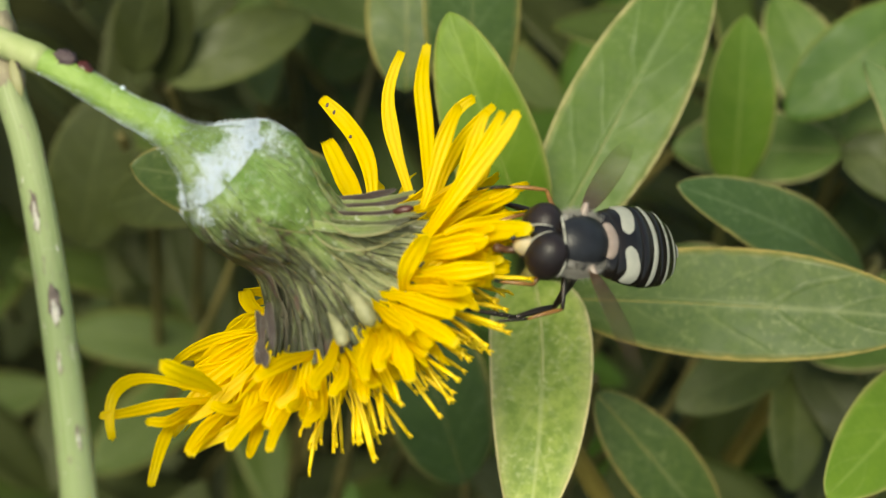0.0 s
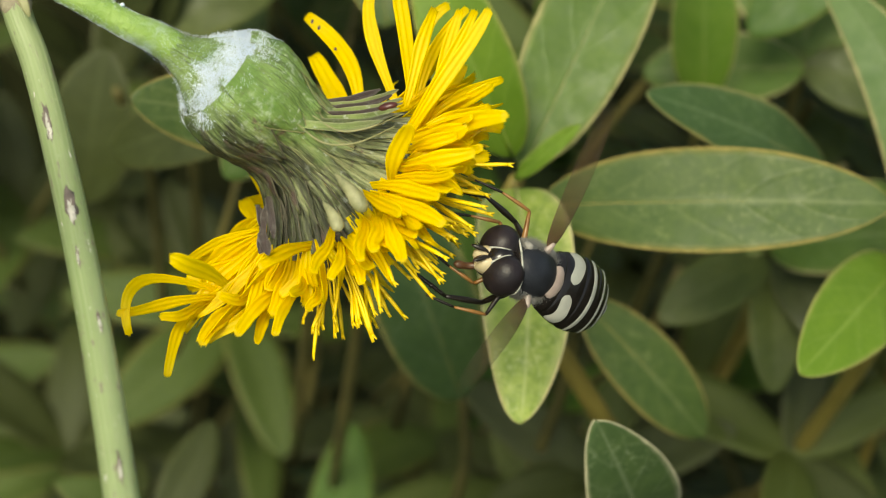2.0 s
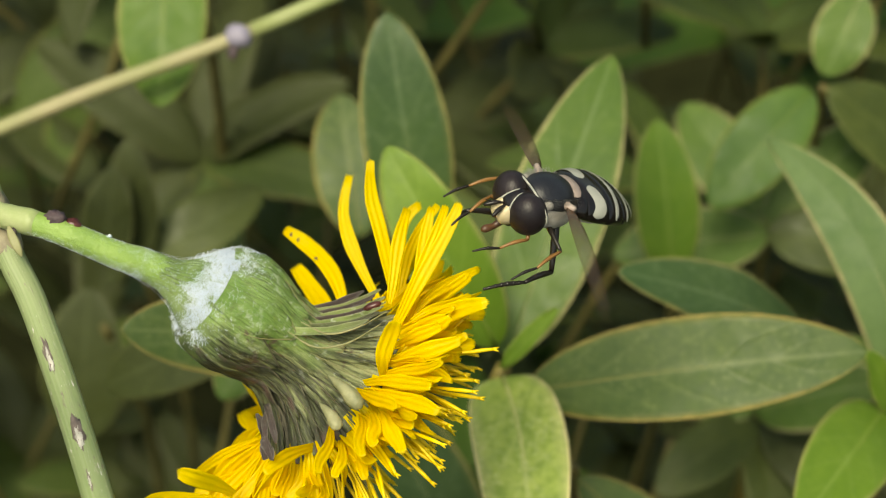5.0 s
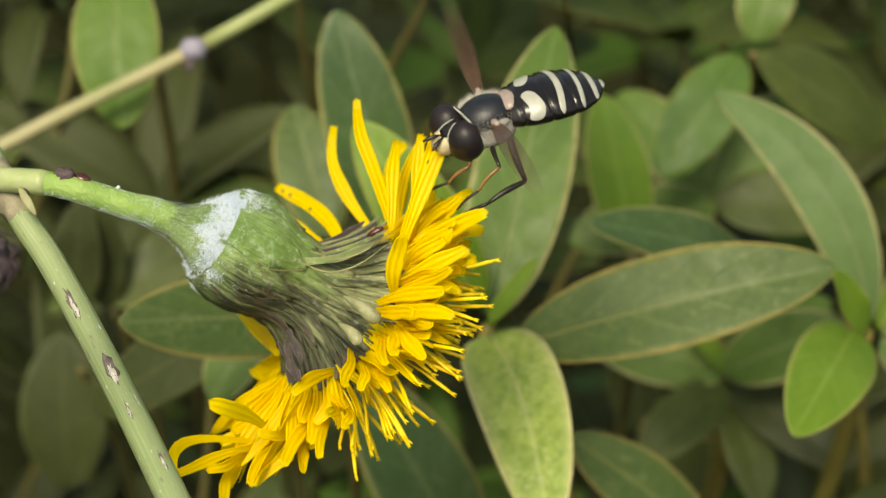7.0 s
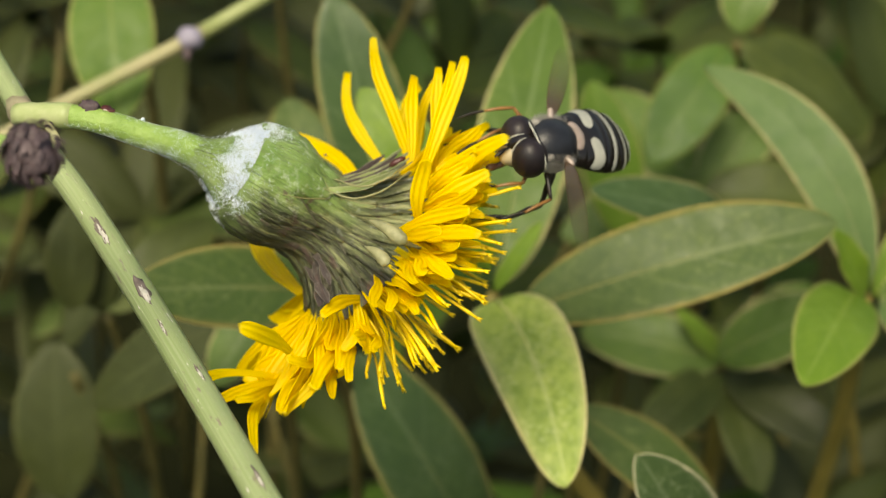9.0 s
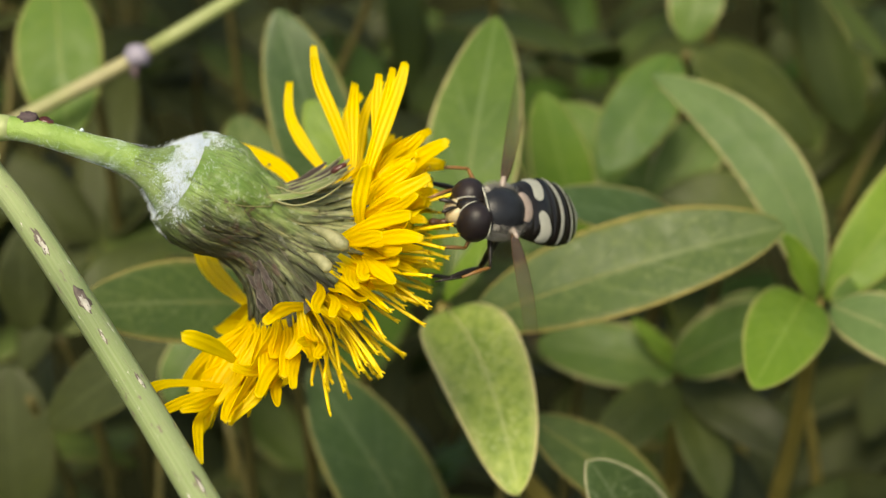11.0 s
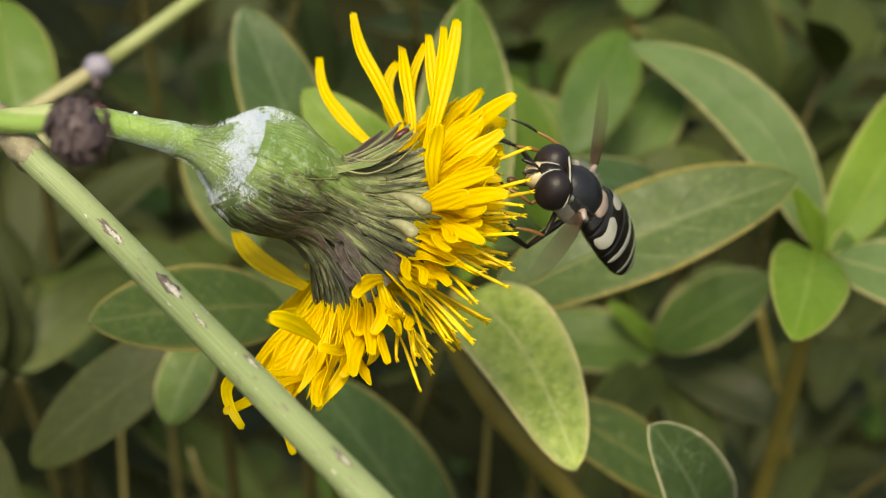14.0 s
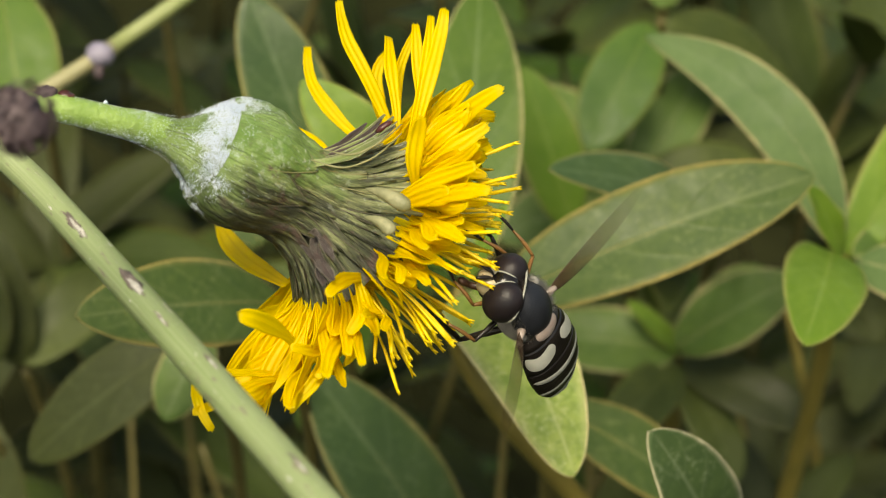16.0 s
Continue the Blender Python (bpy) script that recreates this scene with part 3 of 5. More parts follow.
def build_far_shrub():
    """The rest of the shrub: whorls of leaves on leaning twigs, farther and lower."""
    rng = random.Random(29)
    lib = []
    for q in range(7):
        geo = blade((0, 0, 0), (1, 0, 0), rng.uniform(0.3, 0.42), (0, 0, 1), rng.uniform(0.02, 0.1), rng.uniform(0.05, 0.2), rng.uniform(-0.05, 0.15), 0.012, 11, 7, (0.55, 0.62), 0.012, rng)
        for mat in (DIM_SHADE, SHADE, DEEP, DUSK_SHADE):
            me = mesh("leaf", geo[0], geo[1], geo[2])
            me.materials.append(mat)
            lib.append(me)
    up = np.array((0, -math.sin(radians(40)), math.cos(radians(40))))
    spots = []
    for y0, step, fill in ((76, 17, 0.4), (104, 20, 0.95), (136, 24, 1.0), (180, 30, 1.0), (225, 36, 1.0)):
        half_x, half_z = 42 + y0 * 0.33, 34 + y0 * 0.28
        x = -half_x
        while x < half_x:
            z = -half_z
            while z < half_z:
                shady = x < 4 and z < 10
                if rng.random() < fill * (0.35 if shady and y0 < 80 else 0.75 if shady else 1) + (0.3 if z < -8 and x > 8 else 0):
                    spots.append((x + rng.uniform(-0.5, 0.5) * step, y0 + rng.uniform(-8, 8), z + rng.uniform(-0.5, 0.5) * step))
                z += step
            x += step
    for x, y, z in spots:
        c = np.array((x, y, z))
        if (PLAN @ Vector(c)).z < 0.03:
            continue
        ob = thing("shrub_shoot", c, "leafy shoot of the shrub, shade put into its leaf colour, out of focus", "shrub shoot", "far shoots of the shrub")
        lean = unit(up + np.array([rng.uniform(-0.5, 0.5) for _ in range(3)]))
        pts = smooth_path([c, c - lean * 12, c - lean * 30 + (rng.uniform(-6, 6), 8, 0)], 6)
        part("shoot_stem", tube(pts, np.linspace(0.35, 0.5, 6), 6), SPRIG, ob)
        number = rng.randint(4, 6)
        turn = rng.uniform(0, 6.28)
        e1 = square_to((1, 0.2, 0.1), lean)
        e2 = np.cross(lean, e1)
        fresh = rng.random() < 0.2 and x > -10
        for q in range(number):
            ang = turn + q * 6.283 / number + rng.uniform(-0.3, 0.3)
            out = math.cos(ang) * e1 + math.sin(ang) * e2
            rise = rng.uniform(-0.25, 0.8)
            ax = unit(out + lean * rise)
            nr = square_to(lean - out * 0.4 * rise, ax)
            s2 = np.cross(nr, ax)
            size = rng.uniform(12, 20) * (0.8 + y / 420)
            m = Matrix(np.vstack([np.column_stack([ax * size, s2 * size, nr * size]), [0, 0, 0]]).tolist())
            m4 = Matrix.Identity(4)
            for r_ in range(3):
                for c_ in range(3):
                    m4[r_][c_] = m[r_][c_]
            # left and low the leaves take the darker copies: shade by colour
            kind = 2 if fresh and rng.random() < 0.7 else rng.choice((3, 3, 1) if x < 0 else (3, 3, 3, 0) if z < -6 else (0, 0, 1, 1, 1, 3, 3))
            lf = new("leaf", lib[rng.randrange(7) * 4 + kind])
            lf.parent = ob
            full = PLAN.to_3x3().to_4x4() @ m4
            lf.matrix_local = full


build_far_shrub()


# ---- the second, thin stem that crosses behind ----
def build_crossing_stem():
    ob = thing("thin_stem", (-22.5, 44.5, 16), "thin pale green stem with a purplish swollen node", "plant stem")
    pts = smooth_path([(-46, 43, 2), (-34, 44, 9.4), (-22.5, 44.5, 15.9), (-10, 46, 24), (8, 50, 36)], 24)
    part("stem", tube(pts[:13], [0.62] * 13, 10), ROSY, ob, "straw-green lower stem with a pink tinge")
    part("stem", tube(pts[12:], [0.62] * 12, 10), STRAW, ob, "pale green upper stem")
    part("node", ball((-22.5, 44.3, 15.9), (1.15, 0.95, 0.95), 12, 8, bumps=0.06, rng=random.Random(5)), LILAC, ob, "purplish swollen node")
    part("node_scar", ball((-22.7, 44.0, 14.6), (0.42, 0.4, 0.6), 10, 6, bumps=0.1, rng=random.Random(6)), NODE, ob)


build_crossing_stem()

# ---- the flower ----
WOOL = np.array((-13.6, -1.8, 2.0))
RIM = np.array((-6.0, 1.6, -2.2))
AX = unit(RIM - WOOL)
UPW = square_to((0.3, 0, 1), AX)
BACK = np.cross(UPW, AX)
if BACK[1] < 0:
    BACK = -BACK
PROFILE = [(-5.0, 0.82), (-3.6, 0.92), (-2.5, 1.1), (-1.6, 1.5), (-0.8, 2.1), (-0.1, 2.6), (0.6, 2.9), (1.5, 3.1), (2.6, 3.06), (4.0, 2.66), (5.4, 2.4), (6.6, 2.56), (7.6, 3.2), (8.6, 4.3), (9.4, 5.1), (11.0, 6.6)]
NECK = unit((0.89, 0.35, -0.30))


def droop(phi):
    """How far the lower side of the head hangs out, 0 to 1."""
    return max(0.0, math.cos(phi - 3.2)) ** 2


def radius_at(s, phi=0.0):
    xs, ys = zip(*PROFILE)
    k = min(1.0, max(0.0, (s - 4.0) / 5.6))
    return float(np.interp(s, xs, ys)) + 1.8 * droop(phi) * k * k * (3 - 2 * k)


def core(s):
    """The middle line of the head; below the wool it bends into the stalk."""
    if s >= 0:
        return WOOL + AX * s
    k = min(1.0, -s / 2)
    return WOOL + unit(AX * (1 - k) + NECK * k) * s


def around(phi):
    return math.cos(phi) * UPW + math.sin(phi) * BACK


def build_bract(s0, s1, phi, width, lift, tip_out, rng):
    rows, cols = 18, 7
    V, U = [], []
    twist = rng.uniform(-0.12, 0.12)
    for face in (1, -1):
        for i in range(rows):
            v = i / (rows - 1)
            s = s0 + (s1 - s0) * v
            r = radius_at(s, phi) + lift + tip_out * max(0, v - 0.55) ** 2 * 5
            w = width * (0.55 + 0.6 * math.sin(math.pi * min(1, v * 0.8 + 0.15))) * (1 - v**3 * 0.85)
            for j in range(cols):
                u = 2 * j / (cols - 1) - 1
                ang = phi + twist * v + u * w / 2 / max(r, 1)
                rr = r + 0.13 * (1 - u * u) + face * 0.05 + 0.13 * noise.noise((s * 0.9, ang * 5, 4.0)) + 0.05 * noise.noise((s * 2.6, ang * 14, 9.0))
                V.append(core(s) + around(ang) * rr)
                U.append((ang / 6.28319, (s + 4.6) / 14.3))
    n = rows * cols
    F = grid_faces(rows, cols) + grid_faces(rows, cols, n, flip=True)
    for i in range(rows - 1):
        for j, fl in ((0, False), (cols - 1, True)):
            q = (i * cols + j, (i + 1) * cols + j, n + (i + 1) * cols + j, n + i * cols + j)
            F.append(q[::-1] if fl else q)
    last, lastn = (rows - 1) * cols, n + (rows - 1) * cols
    F.append(tuple([last + j for j in range(cols)] + [lastn + j for j in reversed(range(cols))]))
    return np.array(V), F, np.array(U)


def floret(base, knee, tip, width, normal, teeth=5, thick=0.1, rng=None, cup=0.12, narrow=0.45, twist=0.55, taper=0.25, notch=0.1, hook=None):
    """A strap-shaped floret along a bowed line, with a toothed end; hook: how far the end turns aside."""
    rows, cols = 14, 2 * teeth + 1
    ends = [rng.uniform(-0.05, 0.12) if rng else 0 for _ in range(teeth + 1)]
    b, k, t = (np.asarray(q, float) for q in (base, knee, tip))
    c = 2 * k - (b + t) / 2
    P = np.array([(1 - v) ** 2 * b + 2 * v * (1 - v) * c + v * v * t for v in np.linspace(0, 1, rows)])
    if rng:
        f0, amp = rng.uniform(0, 6), rng.uniform(0.1, 0.36)
        sway = unit(np.cross(t - b, normal))
        for i in range(rows):
            v = i / (rows - 1)
            P[i] += sway * amp * math.sin(f0 + 5 * v) * v + unit(normal) * amp * 1.2 * math.sin(f0 * 1.7 + 6 * v) * v
    if hook is not None:
        for i in range(rows):
            P[i] += np.asarray(hook) * max(0.0, (i / (rows - 1) - 0.7) / 0.3) ** 2
    T = np.gradient(P, axis=0)
    roll = rng.uniform(-twist, twist) if rng else 0
    V, U = [], []
    for face in (1, -1):
        for i in range(rows):
            v = i / (rows - 1)
            ax = unit(T[i])
            n0 = square_to(normal, ax)
            s0 = np.cross(n0, ax)
            a = roll * v
            n1, s1 = math.cos(a) * n0 + math.sin(a) * s0, math.cos(a) * s0 - math.sin(a) * n0
            w = width / 2 * (narrow + (1 - narrow) * min(1, v * 1.9)) * (1 - taper * (max(0, v - 0.55) / 0.45) ** 1.8) * (1 + 0.06 * math.sin(13 * v + width * 40))
            for j in range(cols):
                u = 2 * j / (cols - 1) - 1
                q = P[i] + s1 * w * u + n1 * ((cup + 0.12 * v**4) * w * u * u + face * thick / 2 + 0.09 * w * math.cos(2.5 * math.pi * u) * min(1, 3 * (1 - v) + 0.3))
                if i >= rows - 2:
                    q = q - ax * w * (0.4 if i == rows - 1 else 0.13) * u * u
                if i == rows - 1:
                    q = q + ax * width * (-notch if j % 2 == 1 else ends[j // 2])
                V.append(q)
                U.append(((u + 1) / 2, v))
    n = rows * cols
    F = grid_faces(rows, cols) + grid_faces(rows, cols, n, flip=True)
    for i in range(rows - 1):
        for j, fl in ((0, False), (cols - 1, True)):
            q = (i * cols + j, (i + 1) * cols + j, n + (i + 1) * cols + j, n + i * cols + j)
            F.append(q[::-1] if fl else q)
    last, lastn = (rows - 1) * cols, n + (rows - 1) * cols
    for j in range(cols - 1):
        F.append((last + j, last + j + 1, lastn + j + 1, lastn + j))
    return np.array(V), F, np.array(U)


def build_flower():
    rng = random.Random(17)
    plant = thing("sow_thistle", (-24.5, -3.6, 3.9), "sow thistle with a nodding yellow flower head, white wool below it", "flower")
    # main stem, the side stalk and their joints
    pts = smooth_path([(-31.5, 1.2, 12.5), (-27.4, -1.2, 6.6), (-24.6, -3.3, 2.6), (-22.37, -4.64, 0), (-18.41, -8.44, -5), (-14.51, -13.0, -10), (-10.64, -18.31, -15), (-6.82, -24.37, -20), (0.68, -38.74, -30), (6, -50, -38)], 60)
    stem = part("main_stem", tube(pts, np.r_[np.linspace(0.62, 0.78, 12), np.linspace(0.78, 0.92, 48)], 14), STEM, plant, "smooth grey-green stem with pale scars")
    part("stem_ring", tube(pts[8:15], [0.7, 0.84, 0.86, 0.82, 0.88, 0.84, 0.74], 14, lumps=0.15, rng=rng), PITH, stem, "tan papery ring on the stem")
    stalk_pts = smooth_path([(-26.3, -3.5, 4.6), (-24.0, -4.3, 4.6), (-21.6, -4.6, 4.35), (-18.6, -3.9, 3.55), tuple(core(-4.2)), tuple(core(-2.5))], 28)
    stalk = part("flower_stalk", tube(stalk_pts, np.r_[np.linspace(0.62, 0.66, 8), np.linspace(0.68, 0.78, 10), np.linspace(0.8, 0.95, 10)], 14), STALK, plant, "fresh green downy stalk")
    part("joint", ball((-21.9, -4.75, 4.95), (0.62, 0.5, 0.5), 14, 10, bumps=0.22, rng=rng), NODE, stalk, "dark withered joint")
    part("joint", ball((-20.95, -4.6, 4.8), (0.42, 0.28, 0.34), 12, 8, bumps=0.3, rng=rng), LEG_RED, stalk, "dark red withered bract")
    part("joint", ball((-24.1, -4.9, 3.9), (0.24, 0.2, 0.24), 8, 6, bumps=0.2, rng=rng), NODE, stalk)
    part("sheath", blade((-24.4, -4.9, 4.2), (-23.3, -5.2, 2.7), 0.5, (0, -1, 0.2), 0.1, 0.2, 0, 0.08, 9, 5), PALE, stalk)
    part("sleeve", tube(stalk_pts[:9], [0.66, 0.7, 0.71, 0.7, 0.71, 0.72, 0.74, 0.76, 0.7], 14, lumps=0.05, rng=rng), SLEEVE, stalk, "pale papery sleeve below the joint")
    for f, side_turn, ln, w in ((0.39, 0.05, 1.5, 0.13), (0.462, 0.3, 1.3, 0.17), (0.505, 0.1, 0.7, 0.06), (0.56, 0.6, 0.9, 0.07), (0.67, 0.4, 1.1, 0.08)):
        k = f * 59
        c = pts[int(k)] + (pts[int(k) + 1] - pts[int(k)]) * (k - int(k))
        ax = unit(pts[int(k) + 1] - pts[int(k)])
        o = square_to((side_turn, -1, 0.1), ax)
        r = 0.75 + 0.17 * f
        part("scar", ball(c + o * (r - 0.06), (ln * 0.95, w * 1.7, 0.08), 18, 7, [ax, np.cross(o, ax), o], 0.3, rng), SCAR, stem)
        part("scar_skin", ball(c + o * (r - 0.03) + ax * ln * 0.18, (ln * 0.55, w * 1.1, 0.07), 16, 7, [ax, np.cross(o, ax), o], 0.32, rng), PEEL, stem)
    # dried bud that hangs towards the lens
    heart = np.array((-21.1, -24.6, 0.8))
    V, F, U = ball(heart, (1.2, 1.14, 1.22), 36, 24)
    V = np.array([heart + (q - heart) * (1 + 0.3 * noise.noise(Vector((q - heart) * 0.9)) + 0.16 * noise.noise(Vector((q - heart) * 2.6))) for q in V])
    bud = part("dried_bud", (V, F, U), NODE, plant, "dark brown shrivelled bud")
    flakes = []
    for q in range(120):
        d = unit([rng.gauss(0, 1) for _ in range(3)])
        c = np.array((-21.1, -24.6, 0.8)) + d * (1.22, 1.17, 1.32)
        lie = square_to((rng.uniform(-0.5, 0.5), rng.uniform(-0.5, 0.5), -1), d)
        flakes.append(blade(c - lie * 0.3, c + lie * rng.uniform(0.2, 0.6) + d * rng.uniform(0.04, 0.42), rng.uniform(0.16, 0.42), d, 0.1, 0.2, 0, 0.06, 7, 5, (0.4, 0.4)))
    part("bud_skin", joined(flakes), NODE, bud, "dark shrivelled scales", "stuff")
    part("bud_stalk", tube(smooth_path([(-21.8, -24.4, 1.2), (-23.0, -23.4, 1.3), (-25.6, -20.6, 2.4), (-29.6, -10, 7.0), (-31.0, 0.0, 11.8)], 14), np.linspace(0.42, 0.55, 14), 8), STALK, bud)
    # body of the head
    rows, cols = 64, 72
    V, U = [], []
    for i in range(rows):
        for j in range(cols):
            ph = 2 * math.pi * j / cols
            s = -4.6 + (9.7 + 4.6 - 1.1 * droop(ph)) * i / (rows - 1)
            rough = min(1, max(0, (s - 1.5) / 6))
            ridge = noise.noise((math.cos(ph) * 5.5, math.sin(ph) * 5.5, s * 0.22)) + 0.6 * noise.noise((math.cos(ph) * 12, math.sin(ph) * 12, s * 0.35 + 7))
            r = radius_at(s, ph) - 0.1 + ridge * (0.03 + 0.26 * rough)
            V.append(core(s) + around(ph) * r)
            U.append((j / cols, (s + 4.6) / 14.3))
    F = [q for q in grid_faces(rows, cols, closed=True, flip=True)] + [tuple(range((rows - 1) * cols, rows * cols))]
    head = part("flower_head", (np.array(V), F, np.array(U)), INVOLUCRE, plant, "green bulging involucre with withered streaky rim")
    for count, s0, s1, w, lift, out, wild in (
        (24, 2.0, 9.9, 1.2, -0.04, 0.02, 0.9),
        (22, 3.0, 9.7, 0.85, 0.04, 0.04, 1.2),
        (17, 0.6, 7.6, 1.45, 0.1, 0.03, 1.0),
        (9, -0.2, 4.8, 2.7, 0.22, 0.04, 0.5),
    ):
        for q in range(count):
            ph = 2 * math.pi * (q + rng.uniform(-0.35, 0.35)) / count
            start = s0 + rng.uniform(-0.4, 0.6) * wild
            end = s1 + rng.uniform(-1.0, 0.5) * wild
            if s1 > 7:
                end -= 1.0 * droop(ph)
            geo = build_bract(start, end, ph, w * rng.uniform(0.75, 1.2), lift + rng.uniform(-0.02, 0.22) * wild, out * rng.uniform(-0.3, 3.0), rng)
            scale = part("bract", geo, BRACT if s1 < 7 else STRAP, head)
            if count in (9, 17):
                # thin dry margin round the scale
                left = [geo[0][i * 7] for i in range(5, 18)]
                right = [geo[0][i * 7 + 6] for i in range(17, 4, -1)]
                # more brown than pale on the hanging side, deepening its painted shade
                part("margin", tube(np.array(left + right), np.r_[0.01, [rng.uniform(0.03, 0.052)] * 24, 0.01], 5, lumps=0.4, rng=rng), PALE if math.cos(ph - 3.45) < rng.uniform(-0.2, 0.6) else FIBRE, scale, "thin dry margin")
    # dry bracts that stand up as a lip, with a red-brown gall between them
    for f, reach, w, skin in ((1.0, 0.75, 0.6, FLAP), (0.85, 0.97, 0.5, OLIVE), (0.74, 0.9, 0.45, FLAP), (0.6, 1.02, 0.5, OLIVE), (0.47, 0.92, 0.45, FLAP), (0.34, 1.0, 0.5, OLIVE), (0.18, 0.95, 0.5, WITHERED), (0.0, 0.85, 0.6, OLIVE)):
        b = np.array((-8.9, -2.6, 0.75)) + f * np.array((0.6, 3.4, 0.8))
        t = np.array((-3.5, -2.5, 2.2)) + f * np.array((-0.7, 3.6, 1.5))
        t = b + (t - b) * reach
        part("bract", blade(b, t, w * 0.9, unit(UPW + (0, -1.1, 0)), -0.13, 0.8, -0.08, 0.09, 15, 7, (0.2, 0.4), 0.06, rng), skin, head, "dry brown upturned bract")
    part("gall", ball((-4.5, -1.1, 2.75), (0.55, 0.25, 0.22), 10, 8, [unit((0.85, 0, 0.5)), (0, 1, 0), unit((-0.5, 0, 0.85))]), LEG_RED, head, "small red-brown gall")
    for a, m, b, r in (((-5.9, -4.7, -0.9), (-4.9, -5.3, -1.35), (-3.75, -5.75, -2.15), 0.45), ((-6.1, -5.1, -2.4), (-5.4, -5.8, -2.75), (-4.7, -6.3, -3.4), 0.38)):
        bulge = np.interp(np.linspace(0, 1, 14), (0, 0.3, 0.75, 0.93, 1), (0.1, 0.55, 1.0, 0.85, 0.25)) * r
        part("closed_floret", tube(smooth_path([a, m, b], 14), bulge, 12, lumps=0.04, rng=rng), CLUB, head, "pale green club-shaped floret")
    for pts_ in (
        [(-8.6, -3.6, 0.9), (-6.9, -3.9, 0.35), (-5.2, -3.6, 0.9), (-3.7, -2.9, 2.1)],
        [(-8.0, -3.2, 1.5), (-6.4, -3.2, 1.1), (-4.9, -2.8, 1.7), (-3.6, -2.2, 2.7)],
    ):
        part("bract_edge", tube(smooth_path(pts_, 16), [0.03] * 3 + [0.06] * 10 + [0.03] * 3, 5, lumps=0.4, rng=rng), PALE, head, "curled straw-coloured bract edge")
    # dry fibres and split bract edges along the withered part
    for q in range(95):
        ph = rng.uniform(2.2, 6.6)
        s_a = rng.uniform(2.2, 6.0)
        s_b = min(9.4 - 0.9 * droop(ph), s_a + rng.uniform(1.6, 5.0))
        w1, w2 = rng.uniform(-0.12, 0.12), rng.uniform(0, 6)
        line = []
        for f in np.linspace(0, 1, 12):
            sv = s_a + (s_b - s_a) * f
            pv = ph + w1 * f + 0.03 * math.sin(w2 + 5 * f)
            line.append(core(sv) + around(pv) * (radius_at(sv, pv) + 0.16 + 0.08 * math.sin(w2 * 2 + 4 * f)))
        rad = rng.uniform(0.018, 0.042)
        # brown fibres gather on the hanging side, again for its withering and painted shade
        part("bract_edge", tube(line, np.r_[0.008, [rad] * 10, 0.008], 5, lumps=0.35, rng=rng), PALE if math.cos(ph - 3.45) < rng.uniform(-0.2, 0.5) else FIBRE, head)
    # torn flap that folds out of the lower rim
    for b, t, w, nrm, bend, mat, lab in (
        ((-8.7, -5.0, -3.3), (-7.7, -6.2, -5.7), 0.6, (-0.7, -0.8, 0.3), 0.16, FLAP, "torn purplish bract end"),
        ((-9.4, -4.7, -3.6), (-8.7, -5.6, -6.0), 0.5, (0.7, -0.8, 0.1), 0.1, FLAP, "torn purplish bract end"),
        ((-9.0, -5.0, -3.0), (-7.9, -6.4, -4.9), 0.4, (0.2, -1, 0.4), 0.2, FLAP, "torn purplish bract end"),
    ):
        part("bract", blade(b, t, w, nrm, bend, 0.7, -0.12, 0.06, 15, 7, (0.25, 0.3), 0.14, rng), mat, head, lab)
    # white wool round the base
    hairs = []
    fleece = random.Random(5)
    for q in range(28000):
        ph = fleece.uniform(0, 6.283)
        if fleece.random() < 0.92 * min(1.0, 1.35 * droop(ph)):
            continue
        s = fleece.gauss(-0.35, 0.55) + abs(fleece.gauss(0, 1.5)) * fleece.random() ** 4 + 0.3 * math.sin(2 * ph + 1) + 0.18 * math.sin(5 * ph) + 0.12 * math.sin(11 * ph + 2)
        if noise.noise((math.cos(ph) * 3.2, math.sin(ph) * 3.2, s * 1.3)) + 0.5 * noise.noise((math.cos(ph) * 9, math.sin(ph) * 9, s * 3.5)) < 0.3 * abs(s + 0.3) - 0.46:
            continue
        r = radius_at(s)
        c = core(s) + around(ph) * (r + 0.06 + 0.2 * min(1.0, max(0.0, (s + 0.4) / 0.6)))
        d = unit(around(ph) * fleece.uniform(0.3, 1) + AX * fleece.uniform(-1, 1) + np.cross(AX, around(ph)) * fleece.uniform(-1, 1))
        ln, w = fleece.uniform(0.1, 0.4), 0.0065
        sd = unit(np.cross(d, (0.3, -1, 0.2))) * w
        e = c + d * ln * 0.55 + around(ph) * 0.08
        f_ = c + d * ln - around(ph) * fleece.uniform(0, 0.25)
        hairs.append((np.array([c - sd, c + sd, e + sd, e - sd, f_]), [(0, 1, 2, 3), (3, 2, 4)], np.zeros((5, 2))))
    part("wool", joined(hairs), FLUFF, head, "tuft of white cottony wool", "stuff")
    downy = []
    for q in range(5200):
        i = 6 + int(17 * rng.random() ** 0.6)
        c0 = np.array(stalk_pts[min(i, 27)]) + (np.array(stalk_pts[min(i + 1, 27)]) - np.array(stalk_pts[min(i, 27)])) * rng.random()
        dirn = unit([rng.uniform(-1, 1) for _ in range(3)])
        dirn = square_to(dirn, AX)
        rad = float(np.interp(i, (0, 8, 18, 28), (0.62, 0.67, 0.79, 0.95)))
        c = c0 + dirn * rad
        e = c + dirn * rng.uniform(0.02, 0.09) + AX * rng.uniform(-0.1, 0.1)
        sd = AX * 0.014
        downy.append((np.array([c - sd, c + sd, e]), [(0, 1, 2)], np.zeros((3, 2))))
